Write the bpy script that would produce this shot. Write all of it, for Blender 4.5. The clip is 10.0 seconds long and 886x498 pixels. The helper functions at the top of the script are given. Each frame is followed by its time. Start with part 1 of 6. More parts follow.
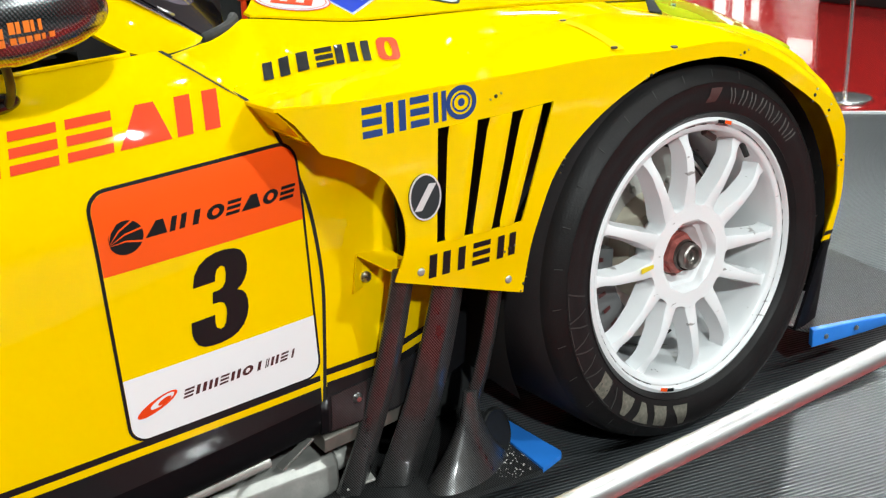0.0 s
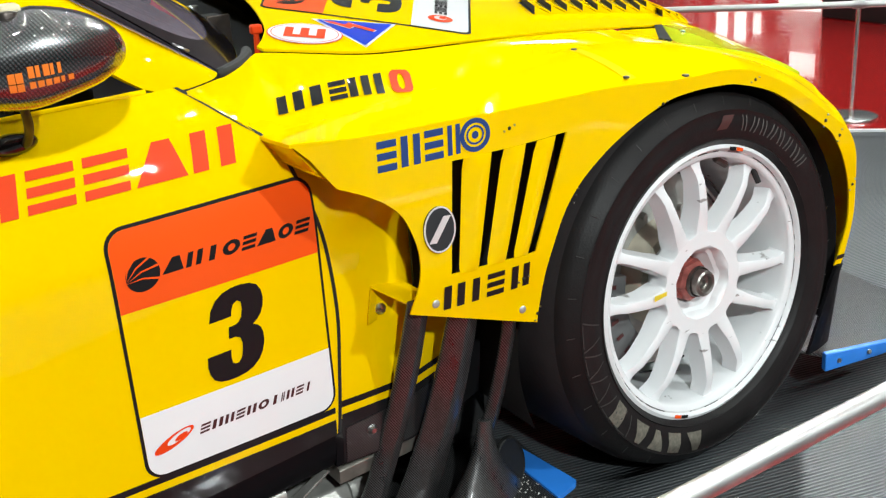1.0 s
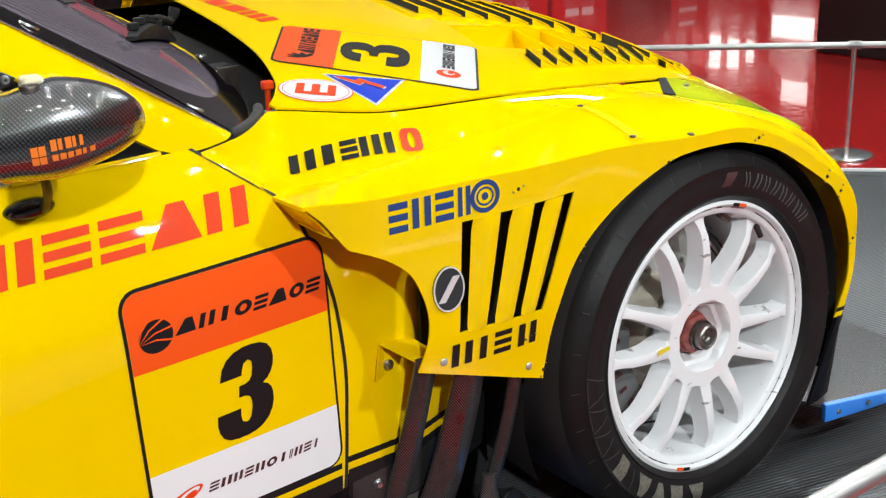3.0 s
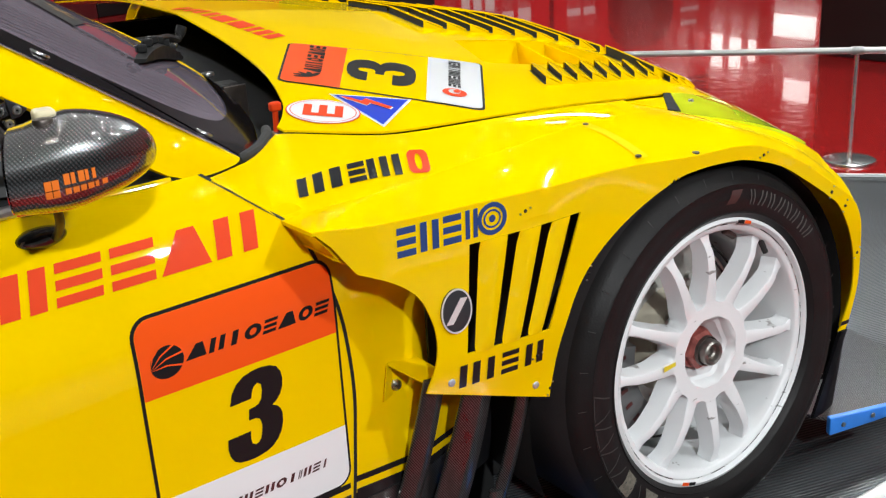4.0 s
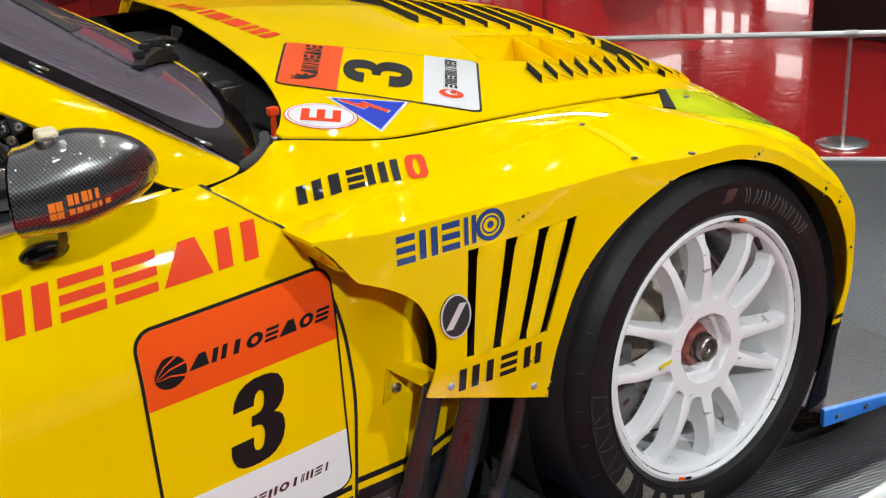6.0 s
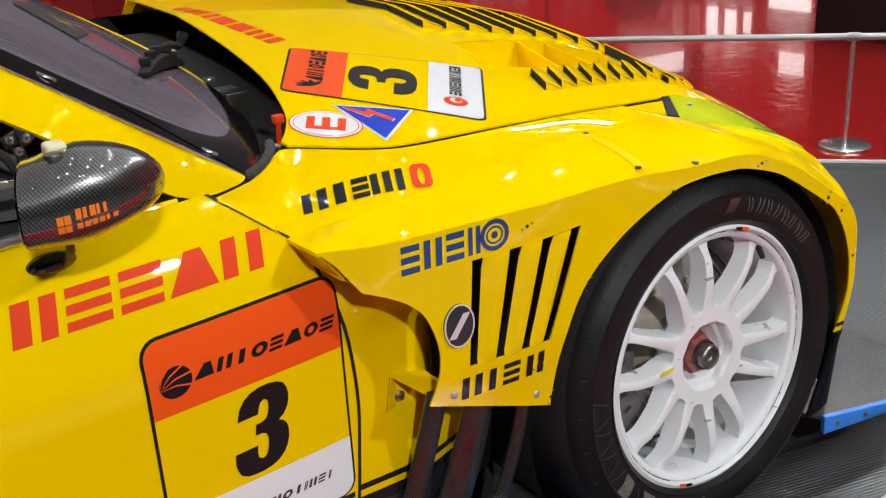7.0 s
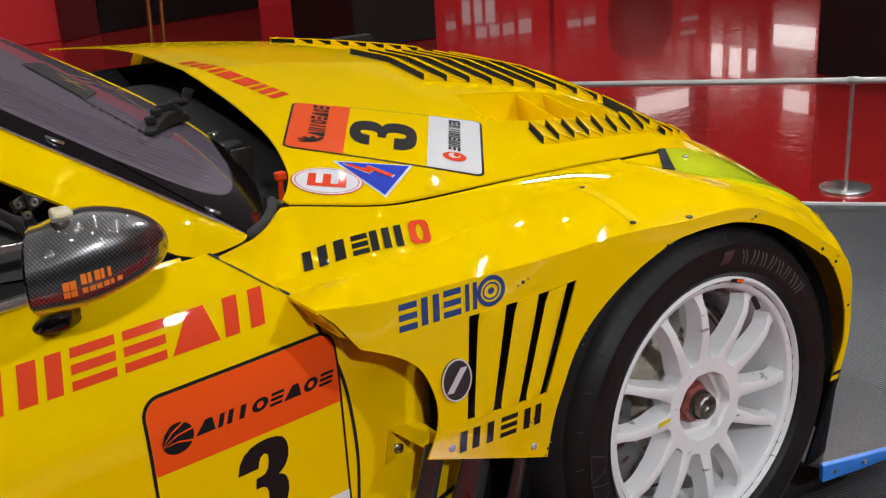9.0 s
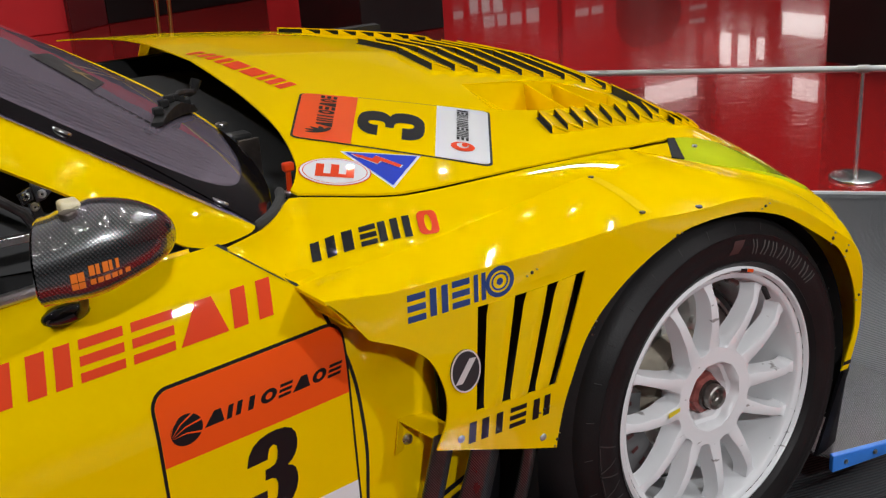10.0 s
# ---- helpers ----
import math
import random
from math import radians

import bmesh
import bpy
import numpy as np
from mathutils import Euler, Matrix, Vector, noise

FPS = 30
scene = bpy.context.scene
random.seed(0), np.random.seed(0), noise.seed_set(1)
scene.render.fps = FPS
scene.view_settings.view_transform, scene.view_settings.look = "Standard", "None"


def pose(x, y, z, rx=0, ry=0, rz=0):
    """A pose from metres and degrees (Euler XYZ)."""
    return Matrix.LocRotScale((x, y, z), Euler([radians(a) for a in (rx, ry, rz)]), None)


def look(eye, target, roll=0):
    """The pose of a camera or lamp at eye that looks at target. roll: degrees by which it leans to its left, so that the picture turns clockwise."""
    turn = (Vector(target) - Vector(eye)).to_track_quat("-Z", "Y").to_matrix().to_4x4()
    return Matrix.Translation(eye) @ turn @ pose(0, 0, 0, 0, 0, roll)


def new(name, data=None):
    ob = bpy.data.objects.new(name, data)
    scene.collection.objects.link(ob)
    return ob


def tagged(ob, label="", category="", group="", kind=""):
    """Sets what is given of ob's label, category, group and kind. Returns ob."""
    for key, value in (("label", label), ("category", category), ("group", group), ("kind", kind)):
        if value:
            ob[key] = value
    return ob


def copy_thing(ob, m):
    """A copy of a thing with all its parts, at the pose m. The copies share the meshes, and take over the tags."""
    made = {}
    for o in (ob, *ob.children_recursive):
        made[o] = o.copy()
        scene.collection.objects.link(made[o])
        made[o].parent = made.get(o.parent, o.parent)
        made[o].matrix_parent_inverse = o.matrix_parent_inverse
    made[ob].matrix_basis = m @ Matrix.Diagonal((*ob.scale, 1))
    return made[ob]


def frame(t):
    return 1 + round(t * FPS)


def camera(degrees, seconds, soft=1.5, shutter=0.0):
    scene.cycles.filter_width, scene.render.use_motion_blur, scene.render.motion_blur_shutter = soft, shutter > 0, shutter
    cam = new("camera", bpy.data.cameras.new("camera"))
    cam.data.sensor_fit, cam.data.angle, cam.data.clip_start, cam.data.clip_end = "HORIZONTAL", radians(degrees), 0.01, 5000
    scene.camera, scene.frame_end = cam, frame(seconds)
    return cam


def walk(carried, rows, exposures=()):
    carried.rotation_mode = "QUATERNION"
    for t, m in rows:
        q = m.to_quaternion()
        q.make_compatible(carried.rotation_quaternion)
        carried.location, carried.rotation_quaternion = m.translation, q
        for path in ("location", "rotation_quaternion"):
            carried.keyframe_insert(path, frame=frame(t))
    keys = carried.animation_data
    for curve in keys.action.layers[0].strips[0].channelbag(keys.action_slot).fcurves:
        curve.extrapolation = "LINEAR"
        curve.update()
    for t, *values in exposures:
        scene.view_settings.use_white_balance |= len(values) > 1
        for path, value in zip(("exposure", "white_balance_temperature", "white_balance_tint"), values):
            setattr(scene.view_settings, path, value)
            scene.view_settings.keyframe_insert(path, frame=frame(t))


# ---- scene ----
cam = camera(45.7, 10.0, soft=1.25)
PATH = [
    (0, (-1.228, -1.233, 1.023), (-0.28, 0.373, 0.302), -3.4),
    (0.5, (-1.231, -1.227, 1.033), (-0.282, 0.38, 0.314), -3.8),
    (1, (-1.236, -1.219, 1.047), (-0.287, 0.398, 0.352), -3.9),
    (1.5, (-1.241, -1.216, 1.061), (-0.289, 0.407, 0.381), -3.6),
    (2, (-1.245, -1.209, 1.076), (-0.278, 0.409, 0.408), -3.2),
    (2.5, (-1.249, -1.206, 1.091), (-0.279, 0.412, 0.426), -3.1),
    (3, (-1.251, -1.202, 1.105), (-0.279, 0.416, 0.443), -3.1),
    (3.2, (-1.251, -1.202, 1.115), (-0.278, 0.422, 0.469), -3.1),
    (4.5, (-1.257, -1.193, 1.15), (-0.29, 0.418, 0.465), -3.6),
    (5, (-1.256, -1.192, 1.161), (-0.286, 0.412, 0.465), -3.8),
    (6.5, (-1.259, -1.19, 1.198), (-0.294, 0.407, 0.479), -3.5),
    (7, (-1.26, -1.188, 1.209), (-0.296, 0.408, 0.487), -3.3),
    (7.5, (-1.258, -1.192, 1.22), (-0.287, 0.404, 0.506), -3.3),
    (8, (-1.257, -1.2, 1.23), (-0.281, 0.396, 0.524), -3.3),
    (8.5, (-1.255, -1.206, 1.241), (-0.283, 0.406, 0.566), -3.4),
    (9, (-1.256, -1.213, 1.248), (-0.289, 0.409, 0.588), -3.5),
    (9.5, (-1.255, -1.21, 1.248), (-0.295, 0.414, 0.583), -3.6),
    (10, (-1.254, -1.208, 1.247), (-0.304, 0.417, 0.57), -3.8),
]
EXPOSURES = [(0, 0.28, 6450, 1.5), (2.5, 0.20, 6450, 5), (4.5, -0.05, 6520, 8), (6.5, -0.20, 6550, 9.5), (7.5, -0.31, 6580, 11), (8.5, -0.48, 6620, 12.5), (9.0, -0.58, 6640, 13), (10.0, -0.60, 6640, 13)]
walk(cam, [(t, look(eye, target, roll)) for t, eye, target, roll in PATH], EXPOSURES)

# ---- light ----
def room_lamp(name, place, aim, size, watts, colour=(1, 1, 1), spread=180):
    data = bpy.data.lights.new(name, "AREA")
    data.shape, data.size, data.energy, data.color, data.spread = "DISK", size, watts, colour, radians(spread)
    ob = new(name, data)
    ob.matrix_world = look(place, aim)
    return ob


world = bpy.data.worlds.new("hall")
world.use_nodes = True
world.node_tree.nodes["Background"].inputs[0].default_value = (0.75, 0.82, 1.0, 1)
world.node_tree.nodes["Background"].inputs[1].default_value = 0.05
scene.world = world
room_lamp("unseen_lamp", (2.4, -4.2, 4.2), (-0.4, 0.1, 0.5), 0.22, 160, (0.93, 0.97, 1.0))
room_lamp("unseen_lamp", (-2.0, -5.0, 3.9), (-0.7, 0.0, 0.5), 0.22, 245, (0.93, 0.97, 1.0))
room_lamp("unseen_lamp", (4.6, 2.45, 4.8), (0.6, -0.1, 0.2), 0.28, 126, (0.92, 0.97, 1.0))
room_lamp("unseen_lamp", (4.8, 2.60, 4.8), (0.22, -0.55, 0.0), 0.25, 8, (0.92, 0.97, 1.0), 26)
# Next three: unseen lamps added to brighten the bonnet and red wall.
room_lamp("unseen_lamp", (-3.2, 5.2, 4.8), (0.0, 0.9, 0.8), 0.25, 28, (0.95, 0.98, 1.0), 60)
room_lamp("unseen_lamp", (0.2, 6.6, 4.6), (-0.2, 9.8, 0.7), 0.3, 28, (1.0, 0.98, 0.95), 90)
room_lamp("unseen_lamp", (6.4, 7.8, 4.6), (7.6, 10.3, 0.6), 0.5, 50, (1.0, 0.98, 0.95), 100)


# ---- materials ----
def shader(name, colour, rough=0.5, metal=0.0, coat=0.0, vary=0.0, scale=20.0, bump=0.0, bump_scale=200.0, sheen=0.5, deep=0.001):
    m = bpy.data.materials.new(name)
    m.use_nodes = True
    nodes, links = m.node_tree.nodes, m.node_tree.links
    bsdf = nodes["Principled BSDF"]
    bsdf.inputs["Base Color"].default_value = (*colour, 1)
    bsdf.inputs["Roughness"].default_value = rough
    bsdf.inputs["Metallic"].default_value = metal
    bsdf.inputs["Coat Weight"].default_value = coat
    bsdf.inputs["Coat Roughness"].default_value = 0.03
    bsdf.inputs["Specular IOR Level"].default_value = sheen
    place = nodes.new("ShaderNodeTexCoord").outputs["Object"]
    if vary:
        grain = nodes.new("ShaderNodeTexNoise")
        grain.inputs["Scale"].default_value, grain.inputs["Detail"].default_value = scale, 6
        links.new(place, grain.inputs["Vector"])
        mix = nodes.new("ShaderNodeMix")
        mix.data_type = "RGBA"
        mix.inputs["A"].default_value = (*[c * (1 - vary) for c in colour], 1)
        mix.inputs["B"].default_value = (*[min(1, c * (1 + vary)) for c in colour], 1)
        links.new(grain.outputs["Fac"], mix.inputs["Factor"])
        links.new(mix.outputs["Result"], bsdf.inputs["Base Color"])
        wear = nodes.new("ShaderNodeMapRange")
        wear.inputs["To Min"].default_value, wear.inputs["To Max"].default_value = rough * 0.8, min(1, rough * 1.25)
        links.new(grain.outputs["Fac"], wear.inputs["Value"])
        links.new(wear.outputs["Result"], bsdf.inputs["Roughness"])
    if bump:
        fine = nodes.new("ShaderNodeTexNoise")
        fine.inputs["Scale"].default_value, fine.inputs["Detail"].default_value = bump_scale, 3
        links.new(place, fine.inputs["Vector"])
        relief = nodes.new("ShaderNodeBump")
        relief.inputs["Strength"].default_value, relief.inputs["Distance"].default_value = bump, deep
        links.new(fine.outputs["Fac"], relief.inputs["Height"])
        links.new(relief.outputs["Normal"], bsdf.inputs["Normal"])
    return m


def carbon(name, cell=0.0028, light=0.10, dark=0.012, coat=1.0, metal=0.0, gloss=1.5, rough=0.30, depth=0.3):
    """Twill-woven carbon fibre under lacquer."""
    m = shader(name, (dark, dark, dark), rough, metal, coat)
    nodes, links = m.node_tree.nodes, m.node_tree.links
    bsdf = nodes["Principled BSDF"]
    place = nodes.new("ShaderNodeTexCoord").outputs["Object"]
    bands = []
    for swing in (0.55, -1.02):
        turn = nodes.new("ShaderNodeMapping")
        turn.inputs["Rotation"].default_value = (0.35, swing, 0.2)
        links.new(place, turn.inputs["Vector"])
        weave = nodes.new("ShaderNodeTexWave")
        weave.wave_type, weave.bands_direction, weave.wave_profile = "BANDS", "X", "SIN"
        weave.inputs["Scale"].default_value = 0.314 / cell
        weave.inputs["Distortion"].default_value = 0.15
        links.new(turn.outputs["Vector"], weave.inputs["Vector"])
        bands.append(weave.outputs["Fac"])
    both = nodes.new("ShaderNodeMath")
    both.operation = "MULTIPLY"
    softer = nodes.new("ShaderNodeMath")
    softer.operation = "MULTIPLY_ADD"
    softer.inputs[1].default_value, softer.inputs[2].default_value = 0.6, 0.4
    links.new(bands[1], softer.inputs[0])
    links.new(bands[0], both.inputs[0])
    links.new(softer.outputs[0], both.inputs[1])
    bsdf.inputs["Coat IOR"].default_value, bsdf.inputs["Coat Roughness"].default_value = gloss, 0.08
    relief = nodes.new("ShaderNodeBump")
    relief.inputs["Strength"].default_value, relief.inputs["Distance"].default_value = depth, 0.0004
    links.new(both.outputs[0], relief.inputs["Height"])
    links.new(relief.outputs["Normal"], bsdf.inputs["Normal"])
    cut = nodes.new("ShaderNodeMapRange")
    cut.inputs["From Min"].default_value, cut.inputs["From Max"].default_value = 0.08, 0.75
    links.new(both.outputs[0], cut.inputs["Value"])
    ramp = nodes.new("ShaderNodeMix")
    ramp.data_type = "RGBA"
    ramp.inputs["A"].default_value, ramp.inputs["B"].default_value = (dark, dark, dark, 1), (light, light, light * 1.02, 1)
    links.new(cut.outputs["Result"], ramp.inputs["Factor"])
    links.new(ramp.outputs["Result"], bsdf.inputs["Base Color"])
    return m


def dusted(m, colour, low, high, scale):
    """Dull dust and scratches over a shiny material."""
    nodes, links = m.node_tree.nodes, m.node_tree.links
    bsdf = nodes["Principled BSDF"]
    pull = nodes.new("ShaderNodeMapping")
    pull.inputs["Scale"].default_value = (1.0, 1.0, 0.35)
    links.new(nodes.new("ShaderNodeTexCoord").outputs["Object"], pull.inputs["Vector"])
    grain = nodes.new("ShaderNodeTexNoise")
    grain.inputs["Scale"].default_value, grain.inputs["Detail"].default_value, grain.inputs["Roughness"].default_value = scale, 9, 0.7
    links.new(pull.outputs["Vector"], grain.inputs["Vector"])
    cut = nodes.new("ShaderNodeMapRange")
    cut.inputs["From Min"].default_value, cut.inputs["From Max"].default_value = low, high
    links.new(grain.outputs["Fac"], cut.inputs["Value"])
    mix = nodes.new("ShaderNodeMix")
    mix.data_type = "RGBA"
    links.new(bsdf.inputs["Base Color"].links[0].from_socket, mix.inputs["A"])
    mix.inputs["B"].default_value = (*colour, 1)
    links.new(cut.outputs["Result"], mix.inputs["Factor"])
    links.new(mix.outputs["Result"], bsdf.inputs["Base Color"])
    for name, clean, dull in (("Roughness", 0.26, 0.6), ("Metallic", 0.9, 0.2), ("Coat Weight", 1.0, 0.25)):
        turn = nodes.new("ShaderNodeMapRange")
        turn.inputs["To Min"].default_value, turn.inputs["To Max"].default_value = clean, dull
        links.new(cut.outputs["Result"], turn.inputs["Value"])
        links.new(turn.outputs["Result"], bsdf.inputs[name])
    return m


def ribbed(name, colour, pitch, turn_degrees):
    """Fluted rubber matting, with the shade between its ribs put into the colour."""
    m = shader(name, colour, 0.42, sheen=0.4)
    nodes, links = m.node_tree.nodes, m.node_tree.links
    bsdf = nodes["Principled BSDF"]
    place = nodes.new("ShaderNodeTexCoord").outputs["Object"]
    turn = nodes.new("ShaderNodeMapping")
    turn.inputs["Rotation"].default_value = (0, 0, radians(turn_degrees))
    links.new(place, turn.inputs["Vector"])
    rib = nodes.new("ShaderNodeTexWave")
    rib.wave_type, rib.bands_direction, rib.wave_profile = "BANDS", "Y", "SIN"
    rib.inputs["Scale"].default_value = math.tau / 20 / pitch
    links.new(turn.outputs["Vector"], rib.inputs["Vector"])
    relief = nodes.new("ShaderNodeBump")
    relief.inputs["Strength"].default_value, relief.inputs["Distance"].default_value = 0.8, 0.0015
    links.new(rib.outputs["Fac"], relief.inputs["Height"])
    links.new(relief.outputs["Normal"], bsdf.inputs["Normal"])
    dust = nodes.new("ShaderNodeTexNoise")
    dust.inputs["Scale"].default_value, dust.inputs["Detail"].default_value = 3.0, 8
    links.new(place, dust.inputs["Vector"])
    tint = nodes.new("ShaderNodeMix")
    tint.data_type = "RGBA"
    tint.inputs["A"].default_value = (*[c * 0.75 for c in colour], 1)
    tint.inputs["B"].default_value = (*[c * 1.35 for c in colour], 1)
    links.new(dust.outputs["Fac"], tint.inputs["Factor"])
    # The rib wave also darkens the colour, painting shade between the ribs.
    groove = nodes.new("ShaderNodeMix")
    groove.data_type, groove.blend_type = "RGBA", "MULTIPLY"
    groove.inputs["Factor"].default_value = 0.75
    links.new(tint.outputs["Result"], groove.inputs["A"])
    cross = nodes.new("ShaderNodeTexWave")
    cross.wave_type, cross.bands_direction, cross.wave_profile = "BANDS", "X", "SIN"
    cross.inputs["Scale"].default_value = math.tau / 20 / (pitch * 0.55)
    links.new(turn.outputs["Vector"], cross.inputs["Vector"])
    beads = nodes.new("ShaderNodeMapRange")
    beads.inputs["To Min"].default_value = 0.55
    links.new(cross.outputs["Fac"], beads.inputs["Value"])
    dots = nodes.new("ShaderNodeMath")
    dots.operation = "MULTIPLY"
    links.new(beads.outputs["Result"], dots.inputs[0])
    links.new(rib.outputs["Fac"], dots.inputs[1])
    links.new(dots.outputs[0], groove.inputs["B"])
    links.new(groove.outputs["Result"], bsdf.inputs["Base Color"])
    return m


def pane(name, tint, rough=0.02, clear=0.75):
    """Tinted see-through plastic: part clear, the rest a matt tint for haze."""
    m = shader(name, tint, rough)
    bsdf = m.node_tree.nodes["Principled BSDF"]
    bsdf.inputs["Transmission Weight"].default_value = clear
    bsdf.inputs["IOR"].default_value = 1.5
    return m


YELLOW = shader("yellow_paint", (0.87, 0.580, 0.0), 0.6, 0, 0.85, 0.03, 6, 0.02, 900, 0.0)
BLACK_PAINT = shader("black_paint", (0.005, 0.005, 0.006), 0.5, 0, 0.06, 0.15, 15, sheen=0.05)
# Black of real seams, and of the painted shade in louvre openings.
SEAM_SHADE = shader("seam_and_shade_black", (0.006, 0.006, 0.006), 0.7)
ORANGE = shader("orange_film", (0.86, 0.090, 0.008), 0.35, 0, 0.45, 0.03, 6, sheen=0.15)
RED_FILM = shader("red_film", (0.72, 0.052, 0.008), 0.45, 0, 0.12, 0.03, 6, sheen=0.1)
BLACK_FILM = shader("black_film", (0.010, 0.010, 0.011), 0.42, 0, 0.15, sheen=0.15)
WHITE_FILM = shader("white_film", (0.78, 0.79, 0.80), 0.3, 0, 0.8, sheen=0.15)
BLUE_FILM = shader("blue_film", (0.027, 0.058, 0.19), 0.35, 0, 0.6, sheen=0.15)
BRIGHT_BLUE = shader("bright_blue_film", (0.01, 0.045, 0.52), 0.35, 0, 0.6, sheen=0.15)
BLUE_PAINT = shader("blue_paint", (0.03, 0.21, 0.72), 0.4, 0, 0.3, 0.12, 30)


def scuffed(name, colour, mark, limit, stretch):
    """Paint with short dark scuffs."""
    m = shader(name, colour, 0.34, 0, 0.4)
    nodes, links = m.node_tree.nodes, m.node_tree.links
    place = nodes.new("ShaderNodeTexCoord").outputs["Object"]
    pull = nodes.new("ShaderNodeMapping")
    pull.inputs["Scale"].default_value = stretch
    links.new(place, pull.inputs["Vector"])
    grain = nodes.new("ShaderNodeTexNoise")
    grain.inputs["Scale"].default_value, grain.inputs["Detail"].default_value = 30, 5
    links.new(pull.outputs["Vector"], grain.inputs["Vector"])
    cut = nodes.new("ShaderNodeMapRange")
    cut.inputs["From Min"].default_value, cut.inputs["From Max"].default_value = limit, limit + 0.05
    links.new(grain.outputs["Fac"], cut.inputs["Value"])
    mix = nodes.new("ShaderNodeMix")
    mix.data_type = "RGBA"
    mix.inputs["A"].default_value, mix.inputs["B"].default_value = (*colour, 1), (*mark, 1)
    links.new(cut.outputs["Result"], mix.inputs["Factor"])
    links.new(mix.outputs["Result"], m.node_tree.nodes["Principled BSDF"].inputs["Base Color"])
    return m


WHITE_RIM = scuffed("white_rim_paint", (0.77, 0.78, 0.79), (0.30, 0.29, 0.28), 0.68, (1.0, 1.0, 2.5))
SCUFF_LINE = scuffed("scuffed_groove", (0.70, 0.69, 0.68), (0.05, 0.05, 0.05), 0.46, (1.5, 1.0, 1.5))
GREY_PAINT = shader("grey_caliper_paint", (0.12, 0.12, 0.12), 0.45, 0, 0, 0.1, 60)
RUBBER = shader("tyre_rubber", (0.0120, 0.0110, 0.0112), 0.45, 0, 0, 0.4, 18, 0.3, 300, 0.22)
TREAD = shader("worn_tread_rubber", (0.036, 0.032, 0.033), 0.6, 0, 0, 0.45, 9, 0.6, 120, 0.12)
MARK_GREY = shader("tyre_mark_grey", (0.080, 0.078, 0.073), 0.6, 0, 0, 0.25, 80)
MARK_RED = shader("tyre_mark_red", (0.055, 0.02, 0.018), 0.6)
CARBON = carbon("carbon_fibre", 0.0034, 0.30, 0.04, 1.0, 0.9, 2.0, 0.26, 0.22)
CARBON_COARSE = carbon("carbon_fibre_dark", 0.0030, 0.20, 0.03, 1.0, 0.9, 1.7, 0.24, 0.15)
DUSTY_CARBON = dusted(carbon("carbon_fibre_dusty", 0.0030, 0.20, 0.03, 1.0, 0.9, 1.7, 0.24, 0.15), (0.026, 0.022, 0.019), 0.36, 0.72, 30)
POST_STEEL = shader("polished_post_steel", (0.78, 0.78, 0.77), 0.27, 1.0)
RAIL_STEEL = shader("polished_rail_steel", (0.50, 0.495, 0.485), 0.50, 1.0, 0, 0.06, 40)
STEEL = shader("brushed_steel", (0.62, 0.62, 0.61), 0.28, 1.0, 0, 0.1, 60)
WORN_STEEL = shader("worn_steel", (0.44, 0.43, 0.40), 0.42, 0.45, 0, 0.35, 35, 0.3, 150)
DARK_METAL = shader("dark_metal", (0.12, 0.10, 0.09), 0.4, 0.9, 0, 0.3, 80)
RED_METAL = shader("red_anodised", (0.34, 0.10, 0.085), 0.42, 0.5, 0, 0.8, 90)
AXLE_STEEL = shader("axle_steel", (0.26, 0.24, 0.22), 0.38, 0.9, 0, 0.3, 70)
CHROME = shader("bright_badge_metal", (0.80, 0.80, 0.80), 0.35, 0.35)
WIPER_BLACK = shader("wiper_black", (0.008, 0.008, 0.008), 0.55, 0, 0, 0.2, 50, sheen=0.25)
PLASTIC = shader("black_plastic", (0.015, 0.015, 0.015), 0.5, 0, 0, 0.2, 50)
# Black for the arch lining and for hollows filled to look shaded.
DARK_VOID = shader("dark_lining_and_shade", (0.008, 0.008, 0.008), 0.85)
LAMP_YELLOW = shader("lamp_cover_yellow_green", (0.60, 0.72, 0.012), 0.12, 0, 1.0, 0.28, 9)
# The matt share of this tint stands in for haze reflected on the glass.
GLASS = pane("smoked_hazed_screen", (0.44, 0.37, 0.46), 0.03, 0.64)
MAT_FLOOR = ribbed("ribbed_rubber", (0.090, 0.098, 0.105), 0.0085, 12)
RED_FLOOR = shader("red_gloss_floor", (0.39, 0.013, 0.013), 0.12, 0, 0.6, 0.06, 1.2, 1.0, 14, deep=0.0022)
RED_WALL = shader("red_gloss_wall", (0.55, 0.03, 0.035), 0.14, 0, 0.6, 0.1, 1.0)
BLACK_WALL = shader("black_wall", (0.010, 0.009, 0.009), 0.45, 0, 0, 0.2, 2)
GREY_WALL = shader("grey_wall", (0.035, 0.035, 0.037), 0.7, 0, 0, 0.1, 1.5)
PALE_WALL = shader("grey_wall_panel", (0.11, 0.105, 0.115), 0.8, 0, 0, 0.15, 0.6)
FRONT_CARBON = carbon("carbon_fibre_grey", 0.0036, 0.20, 0.03, 1.0, 0.5)
WHITE_TRIM = shader("white_trim", (0.75, 0.76, 0.77), 0.35)


# ---- mesh helpers ----
def smooth(a, b, x):
    k = min(1.0, max(0.0, (x - a) / (b - a)))
    return k * k * (3 - 2 * k)


def lerp(a, b, k):
    return a + (b - a) * k


